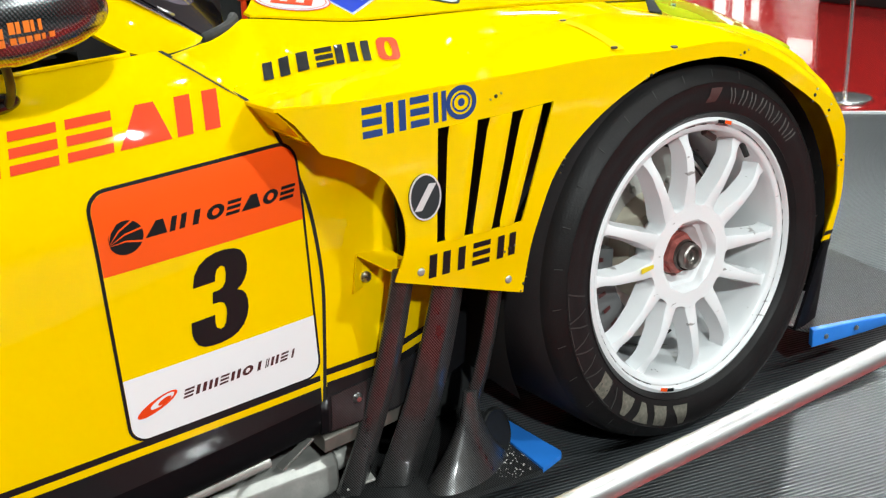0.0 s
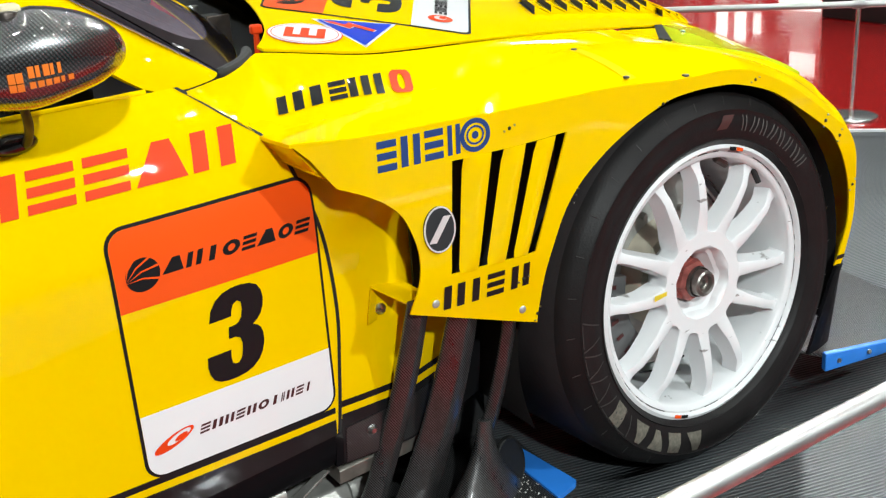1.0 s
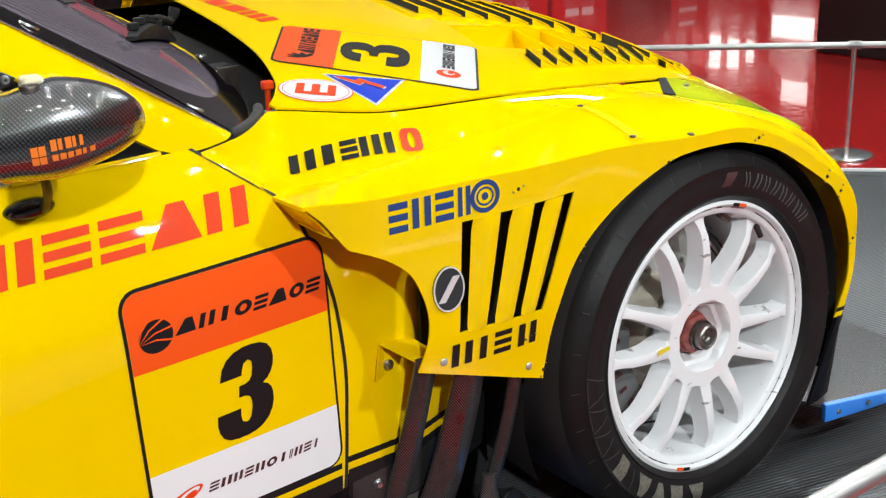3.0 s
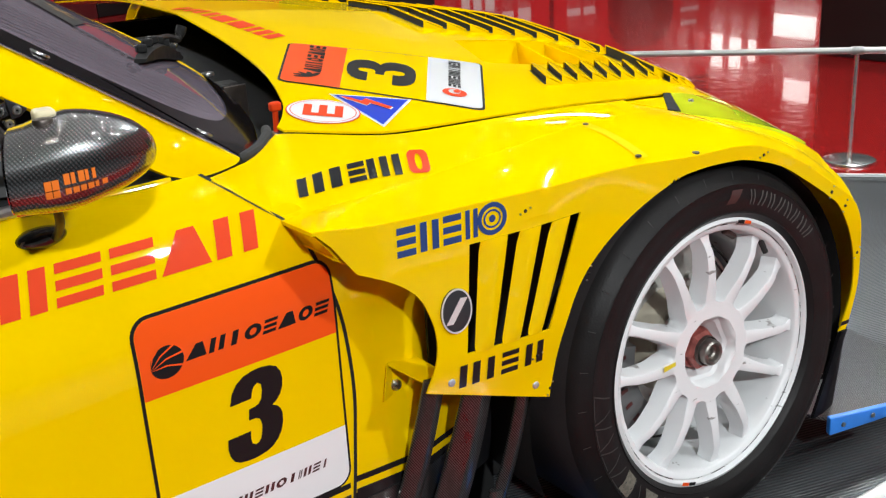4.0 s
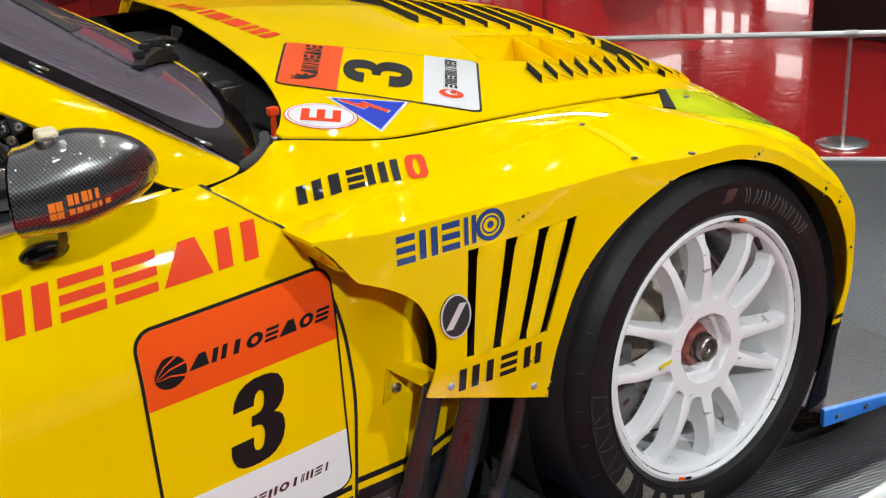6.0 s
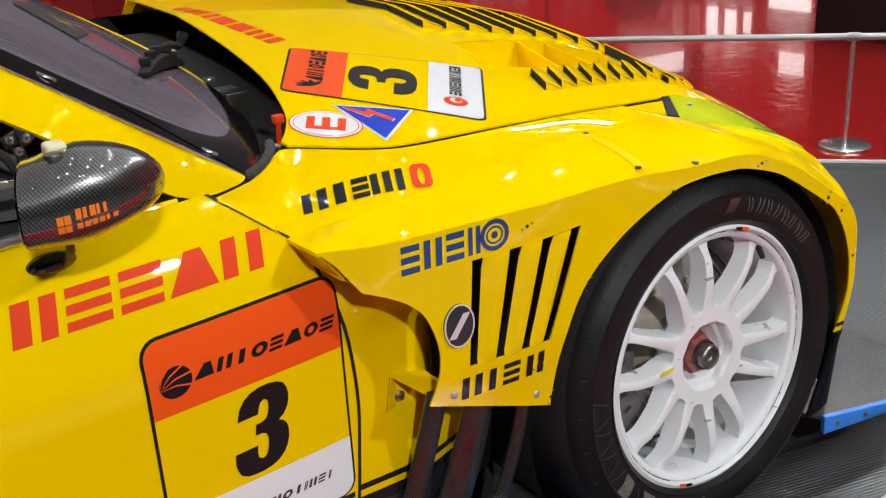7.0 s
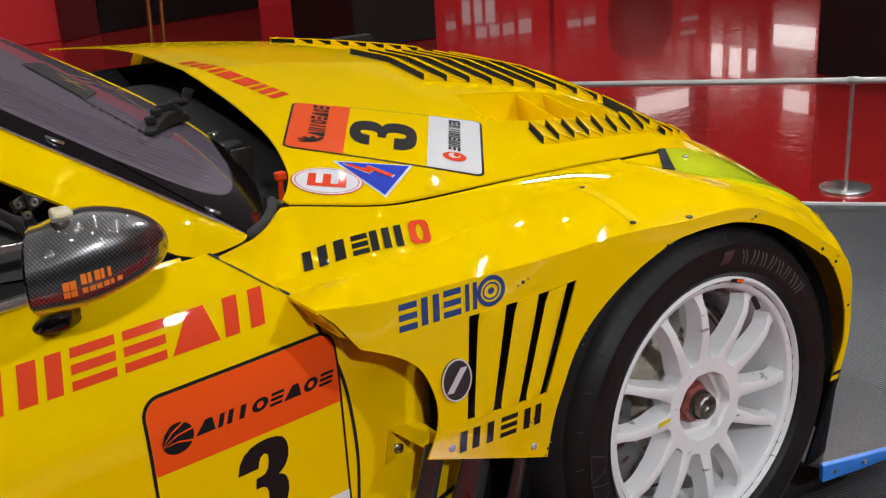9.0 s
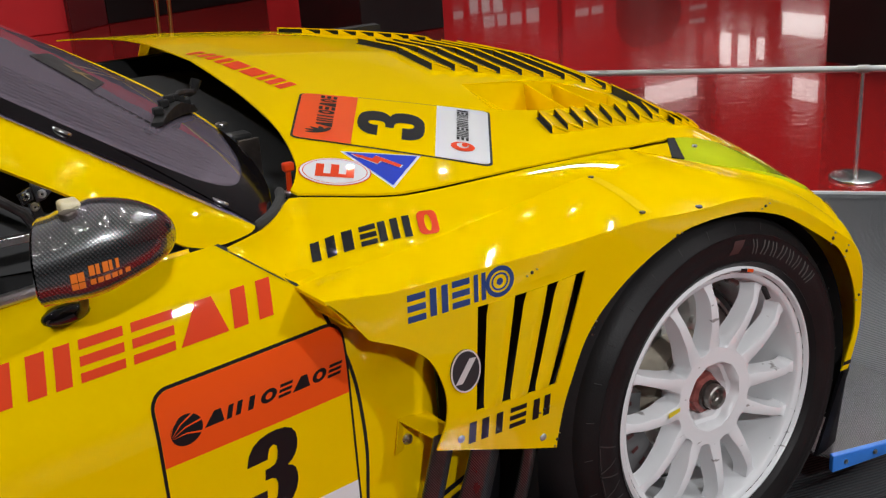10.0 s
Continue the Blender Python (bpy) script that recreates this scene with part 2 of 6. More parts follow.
def spline(points, steps):
    """A smooth line through points (tuples of any size), with steps pieces between two of them."""
    p = [points[0], *points, points[-1]]
    out = []
    for i in range(1, len(p) - 2):
        for s in range(steps):
            t = s / steps
            out.append(tuple(0.5 * (2 * b + (c - a) * t + (2 * a - 5 * b + 4 * c - d) * t * t + (3 * b - a - 3 * c + d) * t ** 3)
                             for a, b, c, d in zip(p[i - 1], p[i], p[i + 1], p[i + 2])))
    out.append(tuple(points[-1]))
    return out


def thing(name, label, category, place=(0, 0, 0), group="", kind=""):
    ob = new(name)
    ob.empty_display_size = 0.1
    ob.location = place
    return tagged(ob, label, category, group, kind)


def thicken(bm, depth):
    """Gives an open surface a back face and a rim, against its normals (along them where depth is negative)."""
    faces, verts = list(bm.faces), list(bm.verts)
    rims = [e for e in bm.edges if len(e.link_faces) == 1]
    loops = []
    for e in rims:
        f = e.link_faces[0]
        order = [v for v in f.verts]
        i = order.index(e.verts[0])
        loops.append((e.verts[0], e.verts[1]) if order[(i + 1) % len(order)] is e.verts[1] else (e.verts[1], e.verts[0]))
    lean = {v: Vector((0, 0, 0)) for v in verts}
    for f in faces:
        a = f.calc_area()
        for v in f.verts:
            lean[v] += f.normal * a
    lean = {v: lean[v] + 0.3 * sum((lean[e.other_vert(v)] for e in v.link_edges), Vector((0, 0, 0))) for v in verts}
    back = {v: bm.verts.new(v.co - lean[v].normalized() * depth) for v in verts}
    for f in faces:
        bm.faces.new([back[v] for v in reversed(f.verts)])
    for a, b in loops:
        bm.faces.new((b, a, back[a], back[b]))
    if depth < 0:
        bmesh.ops.reverse_faces(bm, faces=bm.faces)
    bm.normal_update()


def part(name, bm, material, parent=None, label="", sharp=35, thick=0.0, bevel=0.0):
    """Links a bmesh, in world coordinates, as one mesh object under parent."""
    mesh = bpy.data.meshes.new(name)
    bm.normal_update()
    if thick:
        thicken(bm, thick)
    bm.to_mesh(mesh)
    bm.free()
    mesh.materials.append(material)
    mesh.shade_smooth()
    mesh.set_sharp_from_angle(angle=radians(sharp))
    ob = new(name, mesh)
    if parent is not None:
        ob.parent = parent
        ob.matrix_parent_inverse = Matrix.Translation(-parent.location)
    if bevel:
        soft = ob.modifiers.new("soft_edges", "BEVEL")
        soft.width, soft.segments, soft.limit_method, soft.angle_limit = bevel, 2, "ANGLE", radians(40)
    if label:
        tagged(ob, label)
    return ob


def box_into(bm, lo, hi, m=None):
    made = bmesh.ops.create_cube(bm, size=1, matrix=Matrix.LocRotScale([(a + b) / 2 for a, b in zip(lo, hi)], None, [b - a for a, b in zip(lo, hi)]))
    if m is not None:
        bmesh.ops.transform(bm, matrix=m, verts=made["verts"])
    return made["verts"]


def box(lo, hi, m=None):
    bm = bmesh.new()
    box_into(bm, lo, hi, m)
    return bm


def sheet(rows):
    """A surface through a grid of points."""
    bm = bmesh.new()
    grid = [[bm.verts.new(p) for p in row] for row in rows]
    for a, b in zip(grid, grid[1:]):
        for i in range(len(a) - 1):
            bm.faces.new((a[i], a[i + 1], b[i + 1], b[i]))
    return bm


def loft(rings, close=True, caps=True):
    """A skin over closed rings of equally many points."""
    bm = bmesh.new()
    grid = [[bm.verts.new(p) for p in ring] for ring in rings]
    n = len(grid[0])
    for a, b in zip(grid, grid[1:]):
        for i in range(n if close else n - 1):
            bm.faces.new((a[i], a[(i + 1) % n], b[(i + 1) % n], b[i]))
    if caps and close:
        bm.faces.new(list(reversed(grid[0])))
        bm.faces.new(grid[-1])
    bmesh.ops.recalc_face_normals(bm, faces=bm.faces)
    return bm


def tube(path, radius, sides=12):
    """A round bar along a line of points; radius may be a list."""
    pts = [Vector(p) for p in path]
    rings = []
    for i, p in enumerate(pts):
        ahead = (pts[min(i + 1, len(pts) - 1)] - pts[max(i - 1, 0)]).normalized()
        side = ahead.cross(Vector((0.13, 0.31, 0.94))).normalized()
        up = side.cross(ahead)
        r = radius[i] if isinstance(radius, (list, tuple)) else radius
        rings.append([p + (side * math.cos(a) + up * math.sin(a)) * r for a in [math.tau * k / sides for k in range(sides)]])
    return loft(rings)


def turned(profile, centre, sides=64, m=None, closed=False):
    """A body of revolution about the y axis through centre; profile: (radius, y)."""
    bm = bmesh.new()
    rings = []
    for k in range(sides):
        a = math.tau * k / sides
        rings.append([bm.verts.new((centre[0] + r * math.cos(a), centre[1] + y, centre[2] + r * math.sin(a))) for r, y in profile])
    n = len(profile)
    for k in range(sides):
        a, b = rings[k], rings[(k + 1) % sides]
        for i in range(n if closed else n - 1):
            bm.faces.new((a[i], a[(i + 1) % n], b[(i + 1) % n], b[i]))
    bmesh.ops.recalc_face_normals(bm, faces=bm.faces)
    if m is not None:
        bmesh.ops.transform(bm, matrix=m, verts=bm.verts)
    return bm


def disc_z(centre, radius, low, high, sides=32, edge=0.0):
    """An upright cylinder with a rounded upper rim."""
    x, y, z = centre
    prof = [(radius, low), (radius, high - edge), (radius - edge * 0.3, high - edge * 0.3), (radius - edge, high)] if edge else [(radius, low), (radius, high)]
    return loft([[(x + r * math.cos(a), y + r * math.sin(a), z + h) for a in [math.tau * k / sides for k in range(sides)]] for r, h in prof])


def patch_into(bm, loops, place, step=0.02, lift=0.0):
    """Fills a flat outline (with holes), cuts it into a fine grid and lays it on the surface place(u, v)."""
    from mathutils.geometry import tessellate_polygon
    flat = [[Vector((u, v, 0)) for u, v in loop] for loop in loops]
    every = [p for loop in flat for p in loop]
    tmp = bmesh.new()
    verts = [tmp.verts.new(p) for p in every]
    for tri in tessellate_polygon(flat):
        if len(set(tri)) == 3:
            try:
                tmp.faces.new([verts[i] for i in tri])
            except ValueError:
                pass
    for axis in (0, 1):
        lo, hi = min(p[axis] for p in every), max(p[axis] for p in every)
        for k in range(math.floor(lo / step) + 1, math.ceil(hi / step)):
            at, no = Vector((0, 0, 0)), Vector((0, 0, 0))
            at[axis], no[axis] = k * step, 1
            bmesh.ops.bisect_plane(tmp, geom=[*tmp.verts, *tmp.edges, *tmp.faces], plane_co=at, plane_no=no, dist=1e-6)
    bmesh.ops.dissolve_degenerate(tmp, dist=1e-5, edges=tmp.edges)
    eps = 1e-3
    made = {}
    for v in tmp.verts:
        p = Vector(place(v.co.x, v.co.y))
        if lift:
            du = Vector(place(v.co.x + eps, v.co.y)) - p
            dv = Vector(place(v.co.x, v.co.y + eps)) - p
            p = p + du.cross(dv).normalized() * lift
        made[v] = bm.verts.new(p)
    for f in tmp.faces:
        f.normal_update()
        bm.faces.new([made[v] for v in (f.verts if f.normal.z > 0 else reversed(f.verts))])
    tmp.free()


def patch(loops, place, step=0.02, lift=0.0):
    bm = bmesh.new()
    patch_into(bm, loops, place, step, lift)
    return bm


def rounded(u0, v0, u1, v1, r, slant=0.0, n=6):
    """A rounded rectangle; slant shifts u with v."""
    out = []
    for cu, cv, a0 in ((u1 - r, v1 - r, 0), (u0 + r, v1 - r, 90), (u0 + r, v0 + r, 180), (u1 - r, v0 + r, 270)):
        for k in range(n + 1):
            a = radians(a0 + 90 * k / n)
            u, v = cu + r * math.cos(a), cv + r * math.sin(a)
            out.append((u + slant * (v - v0), v))
    return out


def oval(u, v, ru, rv, n=40, turn=0.0):
    c, s = math.cos(turn), math.sin(turn)
    return [(u + ru * math.cos(a) * c - rv * math.sin(a) * s, v + ru * math.cos(a) * s + rv * math.sin(a) * c) for a in [math.tau * k / n for k in range(n)]]


def marks(place, u, v, widths, kinds, height, gap, material, parent, slant=0.0, lift=0.0012, rise=0.0, step=0.02):
    """A row of groups of plain bars, one group for each sign of a mark: upright pairs (v), flat triples (h) or a single bar (i)."""
    for w, kind in zip(widths, kinds):
        if kind == "h":
            bars = [(0, y, w, 0.23) for y in (0, 0.385, 0.77)]
        elif kind == "v":
            bars = [(0, 0, 0.36 * w, 1), (0.64 * w, 0, 0.36 * w, 1)]
        elif kind in "to":
            tilt = lambda loop: [(u + a + slant * b, v + b) for a, b in loop]
            if kind == "t":
                loops = [tilt([(-0.05 * w, 0), (1.05 * w, 0), (0.72 * w, height), (0.34 * w, height)])]
            else:
                loops = [tilt(oval(0.5 * w, 0.5 * height, 0.52 * w, 0.5 * height, 28)), tilt(list(reversed(oval(0.5 * w, 0.5 * height, 0.22 * w, 0.25 * height, 20))))]
            part("mark_block", patch(loops, place, step, lift), material, parent)
            bars = []
        else:
            bars = [(0.3 * w, 0, 0.4 * w, 1)] if w > 0.6 * height else [(0, 0, w, 1)]
        for a, b, wide, high in bars:
            y0, y1 = b * height, (b + high) * height
            part("mark_bar", patch([[(u + a + slant * y0, v + y0), (u + a + wide + slant * y0, v + y0), (u + a + wide + slant * y1, v + y1), (u + a + slant * y1, v + y1)]], place, step, lift), material, parent)
        u += w + gap
        v += rise * (w + gap)


# ---- the hall ----
def slab(name, lo, hi, material, label="", category="", m=None):
    return tagged(part(name, box(lo, hi, m), material, None, label), label, category or name.split("_")[0], "", "structure")


diag = pose(2.05, 1.20, 0, 0, 0, -45)
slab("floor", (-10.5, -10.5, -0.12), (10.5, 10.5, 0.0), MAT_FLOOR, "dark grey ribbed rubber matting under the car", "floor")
slab("floor_red", (-14, 0.02, 0.002), (14, 13.0, 0.008), RED_FLOOR, "glossy red floor reflecting the hall lights", "floor", diag)
# Band lies out of view; its width is set by reflections in rail and struts.
slab("floor_red_south", (-10.5, -1.15, 0.001), (10.5, -0.40, 0.006), RED_FLOOR, "glossy red floor band under the barrier, out of view, sized for red reflections", "floor")
# Unseen red slab, added only so the struts reflect red.
slab("floor_red_strip", (-0.86, -0.399, 0.001), (-0.46, -0.10, 0.006), RED_FLOOR, "unseen glossy red floor strip added for red reflections in the struts", "floor")
slab("trim", (-14, 0.0, 0.001), (14, 0.018, 0.010), WHITE_TRIM, "white edge strip of the red floor", "trim", diag)
slab("ceiling", (-10.5, -10.5, 6.0), (10.5, 10.5, 6.2), BLACK_WALL, "black hall ceiling", "ceiling")
slab("wall_south", (-10.5, -10.7, 0), (10.5, -10.5, 6), GREY_WALL, "plain grey hall wall", "wall")
slab("wall_west", (-10.7, -10.5, 0), (-10.5, 10.5, 6), GREY_WALL, "plain grey hall wall", "wall")
slab("wall_east", (10.5, -10.5, 0), (10.7, 10.5, 6), RED_WALL, "glossy red display wall", "wall")
slab("wall_north", (-10.5, 10.3, 0), (10.5, 10.5, 1.4), RED_WALL, "glossy red display wall", "wall")
slab("wall_north_band", (-10.5, 10.30, 1.402), (10.5, 10.5, 1.9), RED_WALL, "glossy red band of the display wall", "wall")
# Unseen panel, paler than the wall, placed where the windscreen's reflection falls.
slab("wall_north_panel", (-10.5, 10.30, 1.902), (6.5, 10.5, 3.6), PALE_WALL, "unseen wall panel, paler so that it reflects in the windscreen", "wall")
slab("wall_north_east", (6.502, 10.30, 1.902), (10.5, 10.5, 3.6), GREY_WALL, "dark grey hall wall above the red wall", "wall")
slab("wall_north_upper", (-10.5, 10.30, 3.602), (10.5, 10.5, 6), GREY_WALL, "dark grey upper hall wall", "wall")

# ---- the car's forms ----
MID = 0.95


def door_y(x, z):
    d = -0.70 - x
    return 0.032 - 0.20 * d + 0.06 * d * d + (1.9 * (z - 0.585) ** 2 if z > 0.585 else 0) + (0.6 * (0.36 - z) ** 2 if z < 0.36 else 0)


def side_y(x, z):
    return (-0.05 + 0.03 * smooth(-0.45, -0.15, x) + 0.012 * smooth(-0.52, -0.38, -z)
            + 0.018 * smooth(0.66, 0.75, -x))


def hood_z(x, y):
    near = min(y, 2 * MID - y)
    d = min(y, MID + 0.10 * (y - MID)) - 0.17
    return 0.795 - 0.075 * (x + 0.5) - (0.09 if x > -0.5 else 0.03) * (x + 0.5) ** 2 - 0.9 * max(0.0, x - 0.22) ** 2 + 0.175 * d - 0.045 * d * d - 0.025 * smooth(0.24, 0.40, x) * smooth(-0.40, -0.12, -near) - 0.13 * max(0.0, y - 1.2) ** 2


GAP = spline([(-0.862, 0.086), (-0.835, 0.092), (-0.807, 0.096), (-0.779, 0.104), (-0.756, 0.121), (-0.729, 0.149), (-0.702, 0.182), (-0.68, 0.188), (-0.57, 0.148), (-0.5, 0.142), (-0.37, 0.160), (-0.17, 0.199), (0.0, 0.238), (0.135, 0.274), (0.34, 0.30), (0.62, 0.40)], 10)


def gap_y(x):
    for a, b in zip(GAP, GAP[1:]):
        if a[0] <= x <= b[0]:
            return lerp(a[1], b[1], (x - a[0]) / (b[0] - a[0]))
    return GAP[0][1] if x < GAP[0][0] else GAP[-1][1]


def on_door(x, z):
    return x, door_y(x, z), z


def on_side(x, z):
    return x, side_y(x, z), z


def on_hood(x, y):
    return x, y, hood_z(x, y)


def crease(x):
    k = max(0.0, x + 0.165)
    w = 1 - smooth(-0.74, -0.58, x)
    return 0.022 + 0.226 * (x + 0.75) - 0.12 * k + 0.036 * w, 0.729 + 0.022 * (x + 0.75) - 0.5 * k * k - 0.0065 * w


def on_face(x, y):
    """The sunk face between the fender's crease and the bonnet."""
    cy, cz = crease(x)
    gy = gap_y(x) - 0.005 + 0.0035 * smooth(-0.45, -0.2, x)
    gz = hood_z(x, gy) - 0.003
    k = (y - cy) / (gy - cy)
    hollow, full = k - 0.25 * k * (1 - k), 1 - max(0.0, 1 - k) ** 1.8
    corner = 0.58 * (k - 0.15 * k * (1 - k)) + 0.42 * max(0.0, k) ** 4
    shape = lerp(corner, hollow, smooth(-0.753, -0.64, x)) if x < -0.6 else lerp(hollow, full, smooth(-0.50, -0.34, x))
    return x, y, cz + (gz - cz) * shape


car = thing("race_car", "bright yellow racing coupe with sponsor stickers and white wheels", "car", (0, 0.95, 0))

# door
door_front = spline([(-0.842, 0.797), (-0.8103, 0.7727), (-0.7698, 0.7405), (-0.7467, 0.7228), (-0.7335, 0.7055), (-0.7225, 0.688), (-0.712, 0.658), (-0.693, 0.598), (-0.682, 0.538), (-0.677, 0.452), (-0.684, 0.366), (-0.693, 0.268)], 8)
door_line = [(x - 0.004, z) for x, z in door_front]
door = part("door", patch([[*door_line, (-2.2, 0.268), (-2.2, 0.797)]], on_door, 0.03), YELLOW, car, "yellow door with a white and orange number panel", thick=0.012)

# the body side behind the front wheel, below the flap


def on_quarter(x, z):
    front = max(0.0, x + 0.575)
    return x, door_y(min(x, -0.69), z) + 0.004 + 0.30 * front + 0.5 * front * front - 0.062 * smooth(0.55, 0.69, z) * smooth(-0.70, -0.63, x), z


rows = []
for k in range(25):
    z0 = lerp(0.740, 0.285, k / 24)
    row = []
    for i in range(25):
        x = lerp(-0.70 - 0.06 * smooth(0.62, 0.72, z0), -0.46, i / 24)
        row.append(on_quarter(x, z0 - 0.038 * smooth(-0.735, -0.68, x) * smooth(0.60, 0.74, z0)))
    rows.append(row)
quarter = part("quarter_panel", sheet(rows), YELLOW, car, "yellow body side behind the front wheel", thick=-0.01)
part("sill_corner", sheet([[on_quarter(lerp(-0.70, -0.46, i / 12), lerp(0.287, 0.205, k / 6)) for i in range(13)] for k in range(7)]), BLACK_PAINT, car, "black lower corner behind the wheel", thick=-0.01)
part("door_seam", patch([[*[(x - 0.0055, z) for x, z in door_front], *[(x + 0.0005, z) for x, z in reversed(door_front)]]], on_door, 0.03, 0.0006), SEAM_SHADE, car)

# front fender: top, flap and arch lip
RIDGE = spline([(-0.750, 0.727), (-0.62, 0.722), (-0.45, 0.720), (-0.236, 0.713), (-0.083, 0.702), (0.017, 0.701), (0.085, 0.688), (0.173, 0.649), (0.236, 0.609), (0.287, 0.574), (0.326, 0.546), (0.349, 0.508), (0.362, 0.460), (0.373, 0.401), (0.371, 0.357), (0.357, 0.304), (0.347, 0.279)], 10)
ARCH = spline([(0.328, 0.279), (0.339, 0.303), (0.358, 0.361), (0.352, 0.420), (0.324, 0.484), (0.287, 0.542), (0.258, 0.566), (0.199, 0.605), (0.127, 0.647), (0.047, 0.6725), (-0.004, 0.678), (-0.064, 0.6775), (-0.123, 0.667), (-0.240, 0.617), (-0.319, 0.560), (-0.363, 0.480), (-0.380, 0.405), (-0.384, 0.380)], 6)
FLAP_BACK = spline([(-0.606, 0.460), (-0.589, 0.506), (-0.588, 0.551), (-0.606, 0.600), (-0.630, 0.626), (-0.662, 0.646), (-0.697, 0.661)], 6) + [(-0.711, 0.681), (-0.726, 0.703), (-0.746, 0.7245)]
SLOTS = [(-0.5265, -0.5085, -0.5245, -0.5385), (-0.463, -0.4415, -0.478, -0.495), (-0.4035, -0.3815, -0.432, -0.4485), (-0.346, -0.322, -0.3905, -0.408)]
holes = [[(SLOTS[0][0], 0.665), (SLOTS[3][1], 0.666), (SLOTS[3][2], 0.499), (SLOTS[0][3], 0.503)]]
fender = part("front_fender", patch([[*RIDGE, *ARCH, *FLAP_BACK[:-1]], *holes], on_side, 0.02), YELLOW, car, "flared yellow fender with louvres and a sharp upper edge", thick=0.003)


def lamp_z(x, y):
    return hood_z(x, y) - 0.006 - 0.006 * smooth(0.16, 0.31, x) * smooth(-0.26, -0.10, -y) + 0.003 * smooth(0.08, 0.2, x)


INNER = spline([(0.0, 0.0, 0.2335), (0.06, 0.072, 0.194), (0.13, 0.150, 0.140), (0.20, 0.222, 0.104), (0.26, 0.297, 0.078), (0.30, 0.340, 0.075)], 6)


def inner_edge(x):
    for a, b in zip(INNER, INNER[1:]):
        if a[0] <= x <= b[0]:
            gx, gy = [lerp(p, q, (x - a[0]) / (b[0] - a[0])) for p, q in zip(a[1:], b[1:])]
            return gx, gy, lamp_z(gx, gy) - 0.001
    return *INNER[-1][1:], lamp_z(*INNER[-1][1:]) - 0.001


rows = []
for x, z in [p for p in RIDGE if p[1] > 0.545]:
    cy, cz = crease(x)
    ry = side_y(x, z)
    if x > 0.0:
        q = smooth(0.0, 0.08, x)
        _, ey, ez = inner_edge(x)
        cy, cz = lerp(cy, lerp(ry, ey, 0.5), q), lerp(cz, lerp(z, ez, 0.5) + 0.012, q)
    if x < 0.0:
        gx, gy = x, gap_y(x) - 0.005 + 0.0035 * smooth(-0.45, -0.2, x)
        gz = hood_z(gx, gy) - 0.003
    else:
        gx, gy, gz = inner_edge(x)
    row = [(x, ry, z)]
    for i in range(1, 9):
        k = i / 8
        row.append((x, lerp(ry, cy, k), lerp(z, cz, k) + 0.006 * math.sin(math.pi * k) * smooth(-0.6, -0.2, x)))
    for k in (0.94, 0.97):
        row.insert(-1, (x, lerp(ry, cy, k), lerp(z, cz, k) + 0.006 * math.sin(math.pi * k) * smooth(-0.6, -0.2, x)))
    for k in (0.03, 0.06, 0.1, 0.2, 0.3, 0.4, 0.5, 0.6, 0.7, 0.8, 0.9, 1.0):
        y = lerp(cy, gy, k)
        row.append((lerp(x, gx, k), y, on_face(x, y)[2] if x < -0.05 else cz + (gz - cz) * (k - 0.25 * k * (1 - k))))
    rows.append(row)
corner_rows = []
for x, y, z in spline([(-0.753, *crease(-0.753)), (-0.7698, 0.0620, 0.7405), (-0.7895, 0.0680, 0.7559), (-0.8103, 0.0755, 0.7727), (-0.8313, 0.0830, 0.7883)], 5):
    gy = gap_y(x) - 0.005 + 0.0035 * smooth(-0.45, -0.2, x)
    gz = min(hood_z(x, gy) - 0.003, 0.7905 + 0.16 * (x + 0.8313))
    row = [(x, y, z)] * 11
    for k in (0.03, 0.06, 0.1, 0.2, 0.3, 0.4, 0.5, 0.6, 0.7, 0.8, 0.9, 1.0):
        row.append((x, lerp(y, gy, k), z + (gz - z) * (0.58 * (k - 0.15 * k * (1 - k)) + 0.42 * k ** 4)))
    corner_rows.append(row)
rows = corner_rows[::-1] + rows
part("fender_top", sheet(rows), YELLOW, fender, "glossy yellow upper face of the fender", sharp=40, thick=-0.005)
corner = [(0.0, 0.232), (0.072, 0.192), (0.086, 0.212), (0.107, 0.240), (0.136, 0.2735), *[(x, y - 0.004) for x, y in reversed(GAP) if 0.0 < x < 0.13]]
part("fender_top", patch([corner], lambda x, y: (x, y, lamp_z(x, y) + 0.001), 0.02), YELLOW, fender, thick=0.005)

part("rolled_edge", tube([(x, side_y(x, z) + 0.0030, z - 0.0028) for x, z in RIDGE[1:] if z > 0.60], 0.0033, 10), YELLOW, fender, "rounded upper edge of the fender")

# inward return at the flap's pointed corner, and the tab below it
part("flap_return", loft([[(-0.744, -0.028, 0.7190), (-0.717, -0.032, 0.6820), (-0.714, -0.029, 0.6830), (-0.741, -0.025, 0.7190)], [(-0.750, 0.054, 0.7180), (-0.730, 0.050, 0.6880), (-0.727, 0.053, 0.6890), (-0.747, 0.056, 0.7180)]]), YELLOW, fender, "inward return at the flap's pointed corner")
part("flap_tab", loft([[(-0.731, 0.046, 0.6890), (-0.705, 0.050, 0.6700), (-0.680, -0.020, 0.6600), (-0.719, -0.029, 0.6840)], [(-0.732, 0.046, 0.6865), (-0.706, 0.050, 0.6675), (-0.681, -0.020, 0.6575), (-0.720, -0.029, 0.6815)]]), YELLOW, fender, "yellow tab under the flap's corner")
part("carbon_tab", patch([[(-0.722, 0.700), (-0.713, 0.687), (-0.693, 0.664), (-0.700, 0.676)]], lambda x, z: (x, side_y(x, z) + 0.010, z), 0.02), CARBON_COARSE, fender, thick=0.002)

